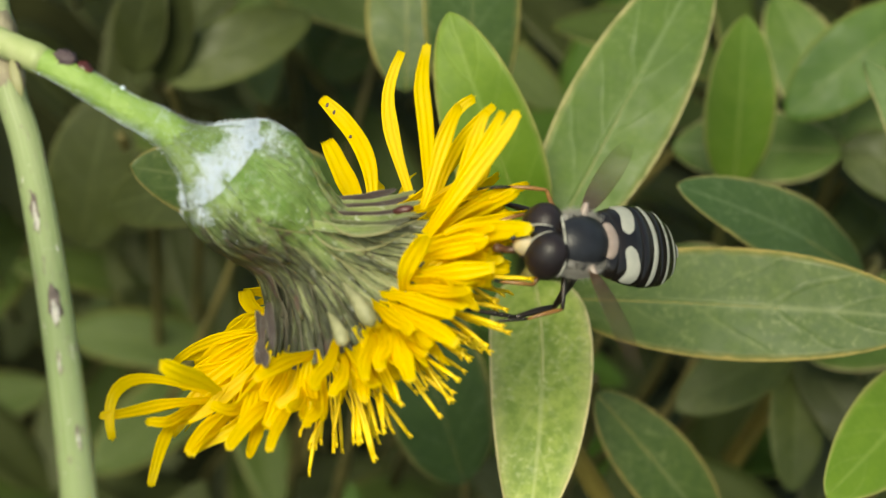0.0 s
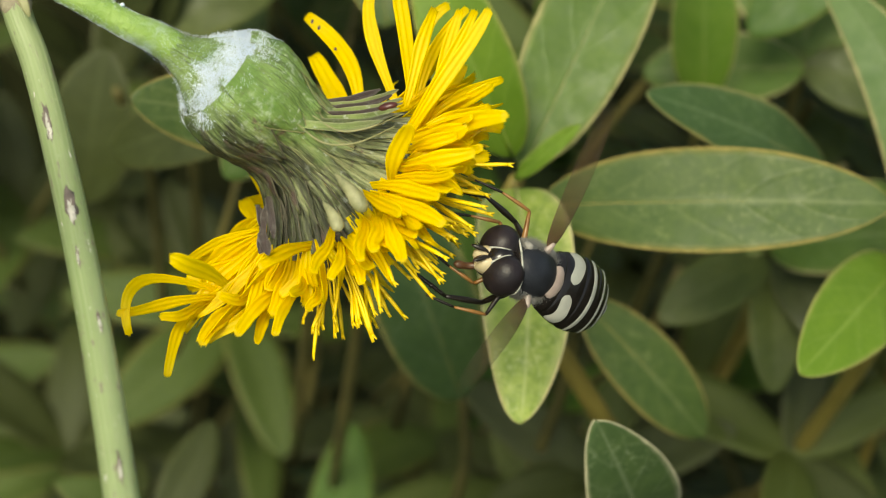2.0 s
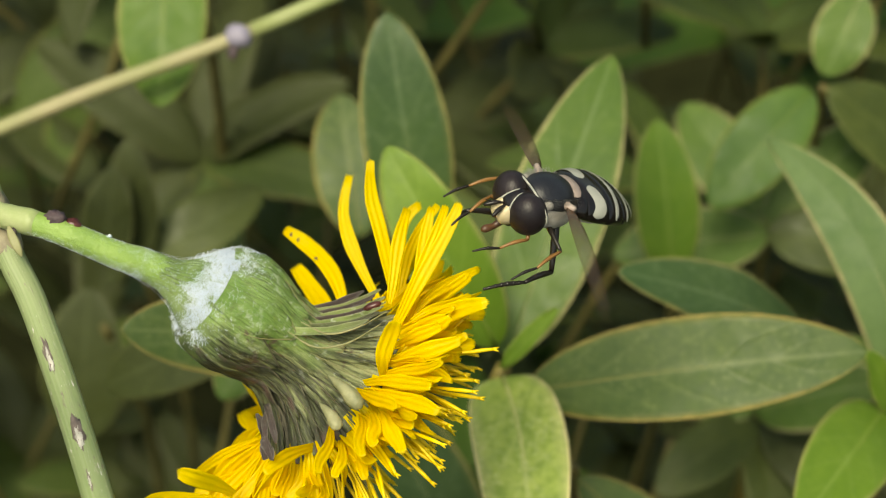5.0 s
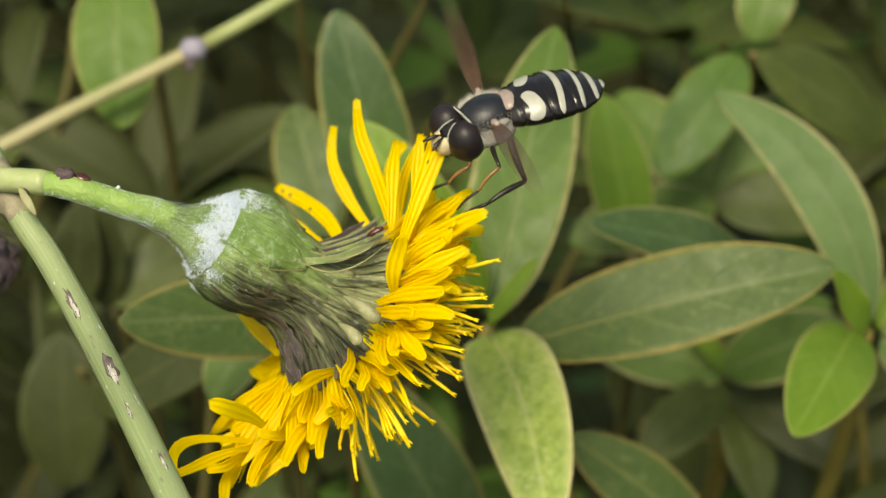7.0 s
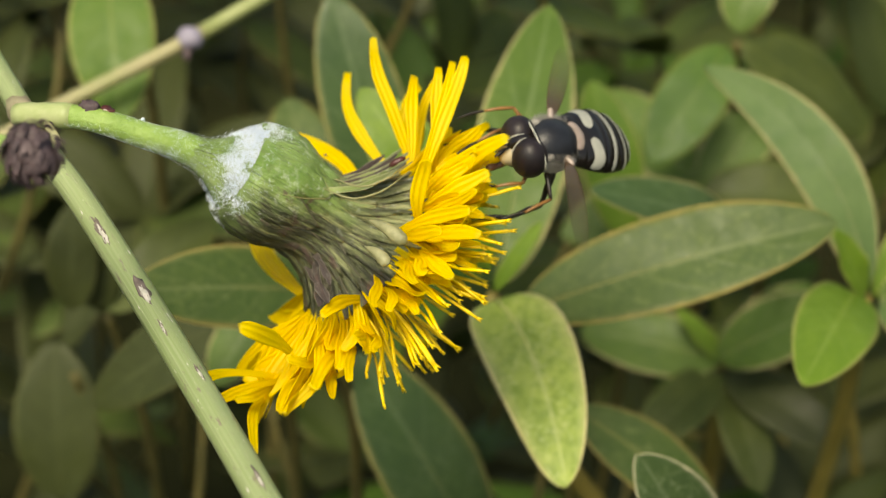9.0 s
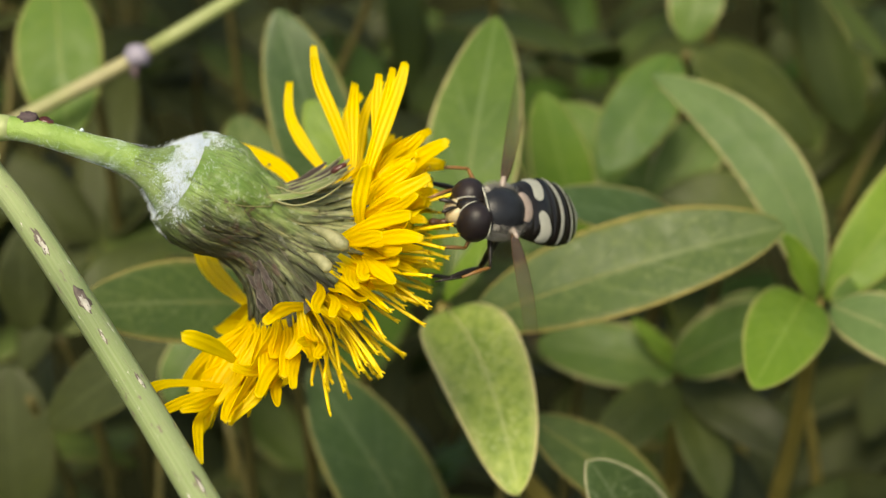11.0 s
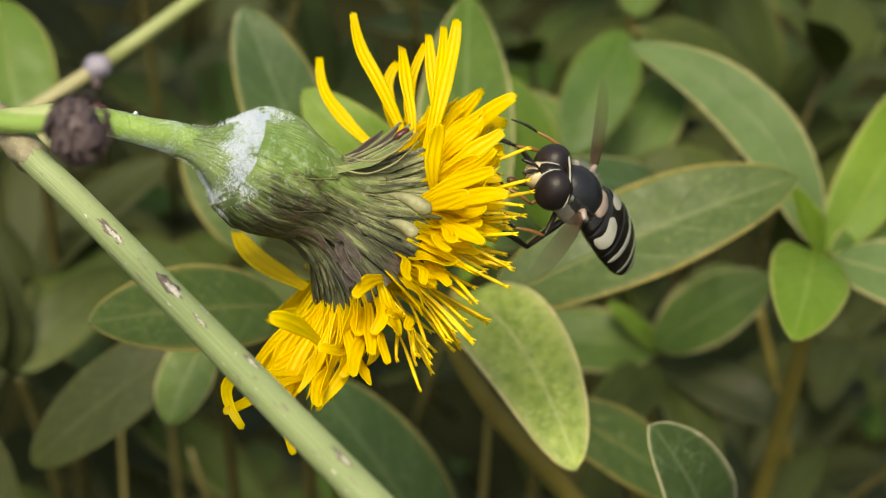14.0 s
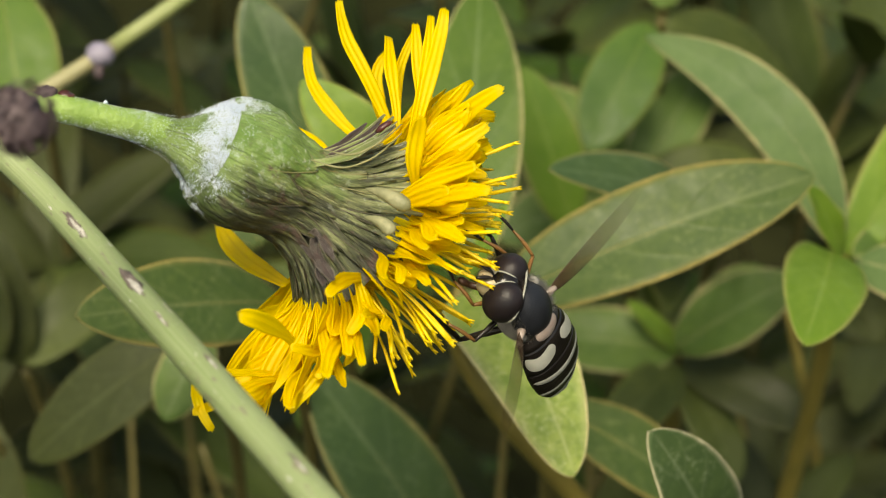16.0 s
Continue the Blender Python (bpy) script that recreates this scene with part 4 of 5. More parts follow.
    for q in range(5200):
        ph, s = rng.uniform(0, 6.283), rng.uniform(-4.4, 3.4)
        c = core(s) + around(ph) * (radius_at(s, ph) + 0.02)
        e = c + around(ph) * rng.uniform(0.03, 0.11) + AX * rng.uniform(-0.08, 0.08)
        sd = np.cross(AX, around(ph)) * 0.013
        downy.append((np.array([c - sd, c + sd, e]), [(0, 1, 2)], np.zeros((3, 2))))
    part("flake", ball(np.array(stalk_pts[15]) + (0.2, -0.1, 0.8), (0.13, 0.12, 0.1), 10, 8, bumps=0.3, rng=rng), FLUFF, stalk, "tiny white flake")
    part("down", joined(downy), FLUFF, stalk, kind="stuff")

    # ray florets, ring by ring; turn: how far they open from the axis
    def ring(count, lo, hi, turn, spread, length, wide, at_r, bow, loose=0.3):
        for q in range(count):
            ph = lo + (hi - lo) * (q + 0.5 + rng.uniform(-0.5, 0.5)) / count
            o = around(ph)
            th = radians(turn + rng.uniform(-spread, spread))
            d = unit(math.cos(th) * AX + math.sin(th) * o + np.cross(AX, o) * rng.uniform(-loose, loose))
            b = RIM + o * (at_r * rng.uniform(0.8, 1.05) + 1.1 * droop(ph)) - AX * (0.2 + 0.9 * droop(ph))
            ln = length * rng.uniform(0.72, 1.15)
            t = b + d * ln
            k = (b + t) / 2 + unit(AX + o * rng.uniform(-0.4, 0.6)) * ln * rng.uniform(-0.1, 1.2) * bow
            part("ray_floret", floret(b, k, t, wide * rng.uniform(0.6, 0.92), AX * rng.uniform(0.2, 0.8) + np.array((0.1, -1, 0.15)) * rng.uniform(0.5, 1.0), 5, 0.05, rng, rng.uniform(-0.08, 0.12), rng.uniform(0.35, 0.6), 0.95, rng.uniform(0.25, 0.85), rng.uniform(0.04, 0.16)), PETAL, head)

    # top, back, foot and front of the head
    ring(5, -0.9, 0.9, 78, 10, 6.4, 1.35, 4.6, 0.12)
    ring(17, -1.0, 0.6, 58, 14, 5.6, 1.35, 4.3, 0.1, 0.4)
    ring(15, -1.3, 0.6, 36, 12, 5.0, 1.3, 3.6, 0.08, 0.4)
    ring(19, -1.7, 0.9, 58, 18, 4.9, 1.1, 4.9, 0.12, 0.5)
    ring(18, -1.8, 0.3, 42, 16, 4.6, 1.05, 4.6, 0.1, 0.5)
    ring(9, 2.75, 3.45, 90, 10, 6.0, 1.25, 4.7, 0.1, 0.3)
    ring(8, 2.7, 3.5, 74, 10, 4.6, 1.25, 4.5, 0.1, 0.3)
    ring(8, 2.2, 2.9, 84, 9, 6.4, 1.35, 4.9, 0.12, 0.3)
    ring(6, 1.7, 2.4, 82, 8, 5.6, 1.4, 4.9, 0.12, 0.3)
    ring(7, 0.8, 2.3, 78, 12, 6.0, 1.35, 4.6, 0.12)
    ring(4, 2.4, 3.0, 88, 14, 6.0, 1.35, 4.8, 0.14)
    ring(12, 2.9, 3.8, 88, 16, 5.2, 1.15, 4.8, 0.16, 0.5)
    ring(13, 2.9, 4.3, 66, 16, 4.0, 1.15, 4.6, 0.14, 0.5)
    ring(19, 4.2, 6.0, 60, 18, 4.0, 1.15, 4.6, 0.16, 0.5)
    ring(12, 0.0, 3.0, 52, 14, 4.4, 1.2, 3.7, 0.08)
    ring(18, 3.0, 6.2, 44, 16, 3.7, 1.1, 4.1, 0.1, 0.4)
    ring(22, 0.0, 6.283, 30, 12, 3.6, 1.1, 2.6, 0.05, 0.4)
    ring(12, 0.0, 6.283, 14, 12, 3.6, 0.95, 1.2, 0.03, 0.4)

    def hero(base, knee, tip, width, teeth=5, hook=None, taper=0.42):
        geo = floret(base, knee, tip, max(width * 0.68, 0.66), 0.3 * AX + np.array((0, -1, 0.15)), teeth, 0.06, rng, 0.06, twist=0.25, taper=taper, hook=hook)
        return part("ray_floret", geo, PETAL, head), geo

    # single florets that stand out from the rest
    hero((-4.2, 4.6, 1.6), (-6.9, 6.8, 5.0), (-8.75, 8.2, 8.2), 1.2, hook=(0.6, 0, 0.8), taper=0.5)
    hero((-3.6, 3.2, 2.2), (-5.0, 3.2, 6.3), (-7.0, 2.4, 9.6), 1.3, hook=(0.6, 0, 0.85), taper=0.5)
    spotted, skin = hero((-6.6, 5.8, 0.6), (-8.4, 7.9, 3.5), (-11.5, 9.9, 5.2), 1.5)
    hero((-6.4, 5.6, -0.4), (-8.6, 8.2, 1.5), (-10.7, 9.9, 2.9), 1.7)
    hero((-3.2, 4.4, 1.6), (-4.3, 6.0, 5.2), (-4.1, 7.2, 8.2), 1.2, hook=(0.7, 0, 0.0))
    hero((-3.4, 3.0, 1.9), (-3.3, 3.6, 5.2), (-2.4, 3.6, 8.4), 0.95, hook=(0.2, 0, 0.2), taper=0.4)
    hero((-10.2, 4.2, -5.0), (-12.4, 7.8, -3.0), (-13.9, 11.7, -0.8), 2.0)
    hero((-10.0, 4.6, -6.2), (-11.3, 6.8, -6.4), (-12.3, 8.8, -6.4), 1.5)
    hero((-9.9, 2.5, -6.5), (-12.0, 2.8, -7.7), (-13.9, 4.0, -10.1), 0.99)
    hero((-10.2, -3.5, -8.5), (-11.5, -5.7, -7.5), (-12.9, -6.8, -7.2), 1.50)
    hero((-11.2, 0.8, -10.0), (-15.0, -1.8, -10.2), (-14.7, -3.3, -12.6), 0.95)
    hero((-10.8, 0.6, -10.2), (-13.2, -1.7, -10.8), (-15.7, -3.0, -11.7), 0.48)
    hero((-11.4, 0.7, -10.6), (-12.2, -1.9, -10.9), (-13.1, -3.5, -11.6), 0.74)
    hero((-11.7, 0.6, -11.2), (-12.4, -1.8, -12.2), (-12.1, -3.2, -14.4), 0.83)
    hero((-9.4, 0.2, -9.8), (-10.1, -2.4, -10.6), (-10.6, -4.0, -12.0), 1.42)
    hero((-7.9, -0.2, -8.9), (-9.1, -3.1, -8.9), (-10.3, -5.0, -9.1), 0.83)
    hero((-7.3, -0.5, -8.3), (-8.1, -3.5, -9.0), (-8.8, -5.5, -10.4), 1.22)
    hero((-6.7, -1.0, -8.0), (-6.7, -3.5, -8.8), (-6.9, -5.0, -10.0), 0.90)
    hero((-6.2, -2.1, -5.3), (-7.3, -4.8, -5.6), (-8.4, -6.5, -6.3), 1.18)
    hero((-5.5, -2.8, -4.0), (-5.3, -5.4, -4.8), (-5.2, -7.0, -5.9), 1.10)
    hero((-6.5, -1.2, -7.0), (-6.2, -4.1, -7.3), (-6.1, -6.0, -7.8), 1.02)
    hero((-4.9, -2.7, -4.6), (-4.5, -5.1, -5.2), (-4.2, -6.5, -6.1), 0.83)
    hero((-4.0, -3.0, -3.0), (-3.5, -5.5, -3.6), (-3.2, -7.0, -4.5), 1.10)
    hero((-3.5, -2.9, -2.7), (-2.9, -5.2, -3.2), (-2.4, -6.5, -3.9), 1.22)
    hero((-3.0, -2.8, -2.4), (-2.1, -4.9, -3.2), (-1.3, -6.0, -4.2), 1.38)
    hero((-7.7, -0.4, -9.6), (-7.8, -2.7, -10.1), (-8.0, -4.0, -10.8), 0.71)
    hero((-5.7, -1.6, -7.3), (-5.3, -3.8, -7.7), (-5.0, -5.0, -8.4), 0.79)
    hero((-4.1, -2.7, -5.4), (-3.4, -4.4, -5.6), (-2.8, -5.0, -6.0), 0.79)
    hero((-3.1, -2.4, -0.9), (-3.2, -3.9, 1.0), (-2.9, -4.5, 2.7), 1.50)
    hero((-2.7, -1.7, -0.0), (-0.9, -1.1, 2.3), (1.7, 0.6, 3.0), 1.50)
    hero((-3.1, -2.0, -0.2), (-1.1, -3.5, 1.1), (0.8, -4.0, 2.2), 1.38)
    hero((-3.2, -2.3, -0.8), (-1.5, -4.1, 0.2), (0.1, -5.0, 0.9), 0.92)
    hero((-4.1, -2.7, -1.3), (-2.0, -4.8, -0.5), (-0.2, -6.0, -0.3), 1.24)
    hero((-3.7, -2.7, -1.7), (-1.5, -4.9, -1.5), (0.4, -6.0, -1.7), 1.33)
    hero((-4.4, -2.8, -1.8), (-3.0, -5.4, -1.6), (-1.8, -7.0, -1.7), 1.24)
    hero((-3.0, -1.0, 1.8), (-1.8, -1.2, 5.4), (-0.8, -0.4, 9.2), 1.25)
    hero((-3.2, -0.6, 1.9), (-2.2, -0.8, 5.0), (-1.5, -0.1, 8.9), 1.1)
    hero((-2.7, 0.0, 1.6), (-2.2, 0.0, 5.1), (-2.3, 1.0, 8.6), 1.1)
    hero((-2.7, 0.0, 1.9), (-1.0, 0.8, 4.2), (0.8, 2.5, 5.5), 0.92)
    hero((-3.7, 0.0, 2.9), (-3.7, 0.5, 5.6), (-3.8, 2.0, 8.2), 1.15)
    hero((-2.2, -1.0, 2.3), (-0.8, -0.5, 3.3), (0.6, 1.0, 4.1), 1.06)
    hero((-2.9, -1.1, 0.7), (-1.6, -2.5, 1.8), (-0.5, -3.0, 2.7), 1.24)
    for row, col in ((12, 6), (11, 6), (8, 8)):
        c = (skin[0][row * 11 + col] + skin[0][(14 + row) * 11 + col]) / 2
        part("speck", ball(c, (0.09, 0.1, 0.15), 8, 6), NODE, head)
    part("pollen_grain", ball(core(0.9) + around(0.1) * (radius_at(0.9) + 0.1), (0.25, 0.2, 0.18), 8, 6), PETAL, head)
    # thin styles that stand out of the face
    for q in range(84):
        ph = rng.uniform(5.0, 6.9) if rng.random() < 0.38 else rng.uniform(3.4, 5.3)
        o = around(ph)
        th = radians(rng.uniform(6, 56))
        d = unit(math.cos(th) * AX + math.sin(th) * o + np.array([rng.gauss(0, 0.09) for _ in range(3)]))
        out_r = rng.uniform(2.0, 4.7)
        b = RIM + o * out_r
        ln = 7.2 - 0.38 * out_r + rng.uniform(-1.3, 0.5)
        t = b + d * ln + np.array((0, 0, -0.2))
        mid = (b + t) / 2 + unit(AX) * rng.uniform(0.1, 0.9) + np.array([rng.gauss(0, 0.16) for _ in range(3)])
        line = smooth_path([b, mid, t], 9)
        split = unit(np.cross(d, o) + 0.001)
        geo = [tube(line, np.r_[[0.075] * 5, [0.09, 0.12, 0.12, 0.09]], 5)]
        for sg in (1, -1):
            tip2 = t + d * 0.35 + split * sg * rng.uniform(0.04, 0.16)
            geo.append(tube(smooth_path([t, tip2], 3), [0.09, 0.07, 0.03], 4))
        part("style", joined(geo), STYLE, head)


build_flower()

# ---- the hoverfly, in its own millimetres: x ahead, y to its left, z up ----
def coat(name, colour, rough, bump=0.2, scale=4000, vary=None, spec=0.5):
    n = Nodes(name, rough)
    f = n.noise(scale, 3, 0.6)
    n.base(n.mix(n.ramp(n.noise(900, 4), (0.3, 0.0), (0.7, 1.0)), colour, vary or tuple(c * 1.5 for c in colour)))
    n.bump(f, bump, 0.00004)
    n.p.inputs["Specular IOR Level"].default_value = spec
    return n.m


EYE_M = coat("eye_dark", (0.010, 0.008, 0.009), 0.42, 0.5, 9000, (0.020, 0.014, 0.016), 0.35)
THORAX_M = coat("thorax_black", (0.009, 0.010, 0.013), 0.4, 0.5, 6000, (0.020, 0.022, 0.028), 0.4)
BLACK_M = coat("abdomen_black", (0.006, 0.005, 0.005), 0.22, 0.2, 5000, (0.014, 0.011, 0.01))
CREAM_M = coat("band_cream", (0.30, 0.305, 0.26), 0.36, 0.3, 3000, (0.43, 0.43, 0.37))
FACE_M = coat("face_cream", (0.46, 0.37, 0.19), 0.4, 0.15, 5000, (0.56, 0.49, 0.33))
SCUT_M = coat("scutellum_tan", (0.27, 0.21, 0.18), 0.35, 0.3, 5000, (0.38, 0.31, 0.27))
LEG_BLACK = coat("leg_black", (0.012, 0.009, 0.007), 0.35, 0.3, 6000)
LEG_AMBER = coat("leg_amber", (0.15, 0.068, 0.016), 0.35, 0.2, 6000, (0.30, 0.155, 0.05))
FLANK_M = coat("flank_grey", (0.16, 0.15, 0.135), 0.7, 0.4, 3000, (0.42, 0.40, 0.36))
HAIR_M = coat("hair_pale", (0.32, 0.30, 0.26), 0.7, 0.1, 4000, (0.5, 0.48, 0.43))
SILVER_M = coat("rim_silver", (0.22, 0.22, 0.21), 0.5, 0.3, 4000, (0.36, 0.36, 0.34))


MOUTH_M = coat("mouth_brown", (0.045, 0.022, 0.011), 0.35, 0.3, 6000, (0.12, 0.055, 0.026))


def wing_material():
    n = Nodes("wing_smoky", 0.25)
    u, v = n.uv()
    n.base(n.ramp(n.noise(5, 3, 0.6, (1.0, 4.0, 1), uv=True), (0.3, (0.055, 0.028, 0.014)), (0.7, (0.12, 0.075, 0.045))))
    clear = n.add("ShaderNodeBsdfTransparent")
    m = n.add("ShaderNodeMixShader")
    root_dense = n.ramp(v, (0.0, 0.92), (0.13, 0.7), (0.3, 0.42), (0.55, 0.24), (0.85, 0.1), (1.0, 0.0))
    n.link(root_dense, m.inputs[0])
    n.link(clear.outputs[0], m.inputs[1])
    n.link(n.p.outputs[0], m.inputs[2])
    n.link(m.outputs[0], n.out.inputs[0])
    return n.m


WING_M = wing_material()
ABDOMEN = [(-0.35, 1.42, 0.8, 0.1), (-0.8, 1.66, 0.92, 0.1), (-1.4, 1.82, 1.02, 0.08), (-2.1, 1.95, 1.08, 0.02), (-2.9, 2.03, 1.08, -0.06), (-3.7, 1.97, 1.0, -0.18), (-4.4, 1.83, 0.88, -0.3), (-5.0, 1.56, 0.7, -0.4), (-5.45, 1.2, 0.5, -0.48), (-5.75, 0.8, 0.32, -0.5), (-5.95, 0.32, 0.14, -0.52)]


def abdomen_at(x, a, lift=0.0):
    """A point on the abdomen: a is 0 on the back, to the left and right up to 180 degrees."""
    xs = [-q[0] for q in ABDOMEN]
    w, h, z = (float(np.interp(-x, xs, [q[k] for q in ABDOMEN])) for k in (1, 2, 3))
    pinch = 1 - 0.045 * sum(math.exp(-(((x - q) / 0.07) ** 2)) for q in (-1.02, -2.56, -3.92, -4.95))
    w, h = w * pinch, h * pinch
    belly = 0.75 if abs(a) > 90 else 1.0
    r = radians(a)
    return np.array((x, (w + lift) * math.sin(r), z + (h * belly + lift) * math.cos(r)))


def band(x0, x1, a0, a1, lift=0.025, wave=0.0, round_ends=True):
    """A strip of the abdomen's skin between two lengths and two angles."""
    rows, cols = 18, 5
    V, U = [], []
    for i in range(rows):
        f = i / (rows - 1)
        a = a0 + (a1 - a0) * f
        shut = math.sqrt(max(0.0, 1 - (2 * f - 1) ** 6)) if round_ends else 1
        mid = (x0 + x1) / 2 + wave * math.cos(2 * math.pi * f)
        for j in range(cols):
            x = mid + (j / (cols - 1) - 0.5) * (x1 - x0) * max(shut, 0.15)
            edge = 0.0 if j in (0, cols - 1) or i in (0, rows - 1) else lift
            V.append(abdomen_at(x, a, edge + 0.004))
            U.append((j / (cols - 1), f))
    return np.array(V), grid_faces(rows, cols), np.array(U)


def build_leg(parent, points, radii, mats, name):
    """A leg of jointed pieces: thigh, shin and foot, each a mesh under it."""
    leg = None
    P = [np.array(p, float) for p in points]
    for q, (piece, mat) in enumerate(zip(("thigh", "shin", "foot"), mats)):
        a, b = P[q], P[q + 1]
        bow = (a + b) / 2 + (0.08, 0, 0.1)
        line = smooth_path([a, bow, b], 8)
        r = np.interp(np.linspace(0, 1, 8), (0, 0.4, 1), (radii[q] * 0.7, radii[q] * 0.95, radii[q] * 0.55))
        geo = tube(line, r, 8)
        if piece == "foot":
            beads = [ball(line[i], (r[i] * 1.22,) * 3, 8, 6) for i in range(1, 8)]
            geo = joined([geo] + beads)
        if leg is None:
            leg = own(name, geo, mat, parent)
        else:
            own(piece, geo, mat, leg)
    return leg


def build_fly():
    rng = random.Random(41)
    fly = tagged(new("hoverfly"), "black hoverfly with cream-banded abdomen, hovering at the flower", "hoverfly")
    fly.empty_display_size = 0.002
    # thorax
    th = own("thorax", ball((0.75, 0, 0.06), (1.72, 1.42, 1.3), 28, 18), THORAX_M, fly, "glossy blue-black thorax")
    own("scutellum", ball((-0.62, 0, 0.74), (0.6, 0.92, 0.36), 18, 10), SCUT_M, th, "tan scutellum")
    for sg in (1, -1):
        own("flank", ball((0.7, sg * 0.98, -0.28), (1.32, 0.6, 0.82), 16, 10), FLANK_M, th, "pale grey downy flank")
        own("shoulder", ball((1.72, sg * 1.08, 0.42), (0.36, 0.24, 0.28), 12, 8), FLANK_M, th, "pale shoulder knob")
        own("wing_base", ball((0.15, sg * 1.3, 0.42), (0.4, 0.22, 0.22), 12, 8), FLANK_M, th, "pale wing base")
    hairs = []
    for q in range(3600):
        sg = rng.choice((1, -1))
        a = rng.uniform(50, 130) * sg
        x = rng.uniform(-1.0, 2.3)
        k = math.sqrt(max(0.05, 1 - ((x - 0.75) / 1.9) ** 2))
        c = np.array((x, 1.42 * k * math.sin(radians(a)), 0.1 + 1.2 * k * math.cos(radians(a))))
        d = unit(np.array((rng.uniform(-0.5, 0.5), c[1], c[2])) + np.array([rng.uniform(-0.3, 0.3) for _ in range(3)]))
        e = c + d * rng.uniform(0.15, 0.5)
        sd = np.array((0.014, 0, 0.006))
        hairs.append((np.array([c - sd, c + sd, e]), [(0, 1, 2)], np.zeros((3, 2))))
    own("fur", joined(hairs), HAIR_M, th, "pale fur on the sides", "stuff")
    # head: eyes, face, antennae, mouthparts
    mid, wide = np.array((2.72, 0, -0.04)), np.array((0.98, 0.96, 1.1))
    head = own("head", ball(mid, wide, 28, 18), BLACK_M, fly, "black forehead between large eyes")
    for sg in (1, -1):
        ax = [unit((0.97, sg * 0.24, 0.0)), unit((-0.24 * sg, 0.97, 0)), np.array((0, 0, 1.0))]
        eye, size = np.array((2.6, sg * 0.8, 0.06)), np.array((1.0, 1.08, 1.24))
        own("eye", ball(eye, size, 36, 24, ax), EYE_M, head, "large dark brown compound eye")
        # the margin follows the seam of eye and forehead
        seam = []
        for q in range(22):
            th_ = radians(96 - q * 6.4)
            for y in np.arange(0.03, 0.9, 0.01):
                k = math.sqrt(1 - (y / wide[1]) ** 2)
                p = mid + (wide[0] * k * math.cos(th_), sg * y, wide[2] * k * math.sin(th_))
                if sum((float(np.dot(p - eye, ax[i])) / size[i]) ** 2 for i in range(3)) < 1:
                    break
            seam.append(p)
        own("face_edge", tube(seam, np.interp(np.arange(22), (0, 8, 13, 17, 21), (0.03, 0.05, 0.12, 0.12, 0.07)), 8), CREAM_M, head, "white eye margin")
        own("antenna", tube(smooth_path([(3.55, sg * 0.14, 0.4), (3.8, sg * 0.18, 0.56), (4.1, sg * 0.28, 0.54), (4.55, sg * 0.44, 0.44)], 10), np.r_[[0.07] * 3, [0.08, 0.1, 0.12, 0.13, 0.12, 0.1, 0.05]], 8), LEG_BLACK, head, "short dark antenna")
        own("bristle", tube(smooth_path([(4.15, sg * 0.25, 0.62), (4.5, sg * 0.42, 0.9)], 4), [0.018] * 4, 4), BLACK_M, head)
        own("face", ball((3.22, sg * 0.28, -0.1), (0.9, 0.46, 0.68), 18, 14), FACE_M, head, "cream side of the face")
    own("occiput", ball((2.04, 0, 0.05), (0.3, 1.66, 1.1), 24, 12), BLACK_M, head, "dark back of the head")
    ring = [(2.06 + 0.06 * math.cos(q * 0.6283), 1.74 * math.sin(q * 0.3142), 0.06 + 1.16 * math.cos(q * 0.3142)) for q in range(21)]
    own("eye_rim", tube(ring, [0.062] * 21, 6), CREAM_M, head, "thin white rim behind the eyes")
    own("face_stripe", ball((3.72, 0, -0.12), (0.4, 0.12, 0.5), 12, 10), MOUTH_M, head, "brown stripe down the face")
    own("cheek", ball((3.12, 0, -0.9), (0.5, 0.52, 0.24), 14, 8), LEG_BLACK, head, "dark mouth margin")
    own("proboscis", tube(smooth_path([(3.4, 0, -0.75), (4.0, 0, -1.05), (4.75, 0, -1.0)], 10), np.r_[np.linspace(0.24, 0.17, 6), [0.19, 0.22, 0.21, 0.12]], 10), MOUTH_M, head, "dark brown mouthparts")
    # abdomen with its bands
    rows, cols = 110, 28
    V, U = [], []
    for i in range(rows):
        x = -0.35 - 5.6 * i / (rows - 1)
        for j in range(cols):
            a = 360 * j / cols - 180
            V.append(abdomen_at(x, a))
            U.append((j / cols, i / rows))
    ab = own("abdomen", (np.array(V), grid_faces(rows, cols, closed=True, flip=True) + [tuple(range((rows - 1) * cols, rows * cols))], np.array(U)), BLACK_M, fly, "glossy black abdomen with cream bands")
    for sg in (1, -1):
        own("spot", band(-2.2, -1.35, sg * 9, sg * 86, wave=0.12), CREAM_M, ab, "large cream spot")
    own("band", band(-3.5, -3.14, -82, 82, wave=0.16), CREAM_M, ab)
    own("band", band(-4.62, -4.36, -84, 84, wave=0.1), CREAM_M, ab)
    own("band", band(-5.5, -5.2, -84, 84, wave=0.03), CREAM_M, ab)
    own("tail", ball((-5.88, 0, -0.5), (0.24, 0.42, 0.17), 12, 8), SILVER_M, ab, "pale silvery tail tip")
    own("belly", ball((-2.6, 0, -0.55), (2.2, 1.45, 0.42), 18, 8), HAIR_M, ab, "pale belly")
    # wings
    wings = []
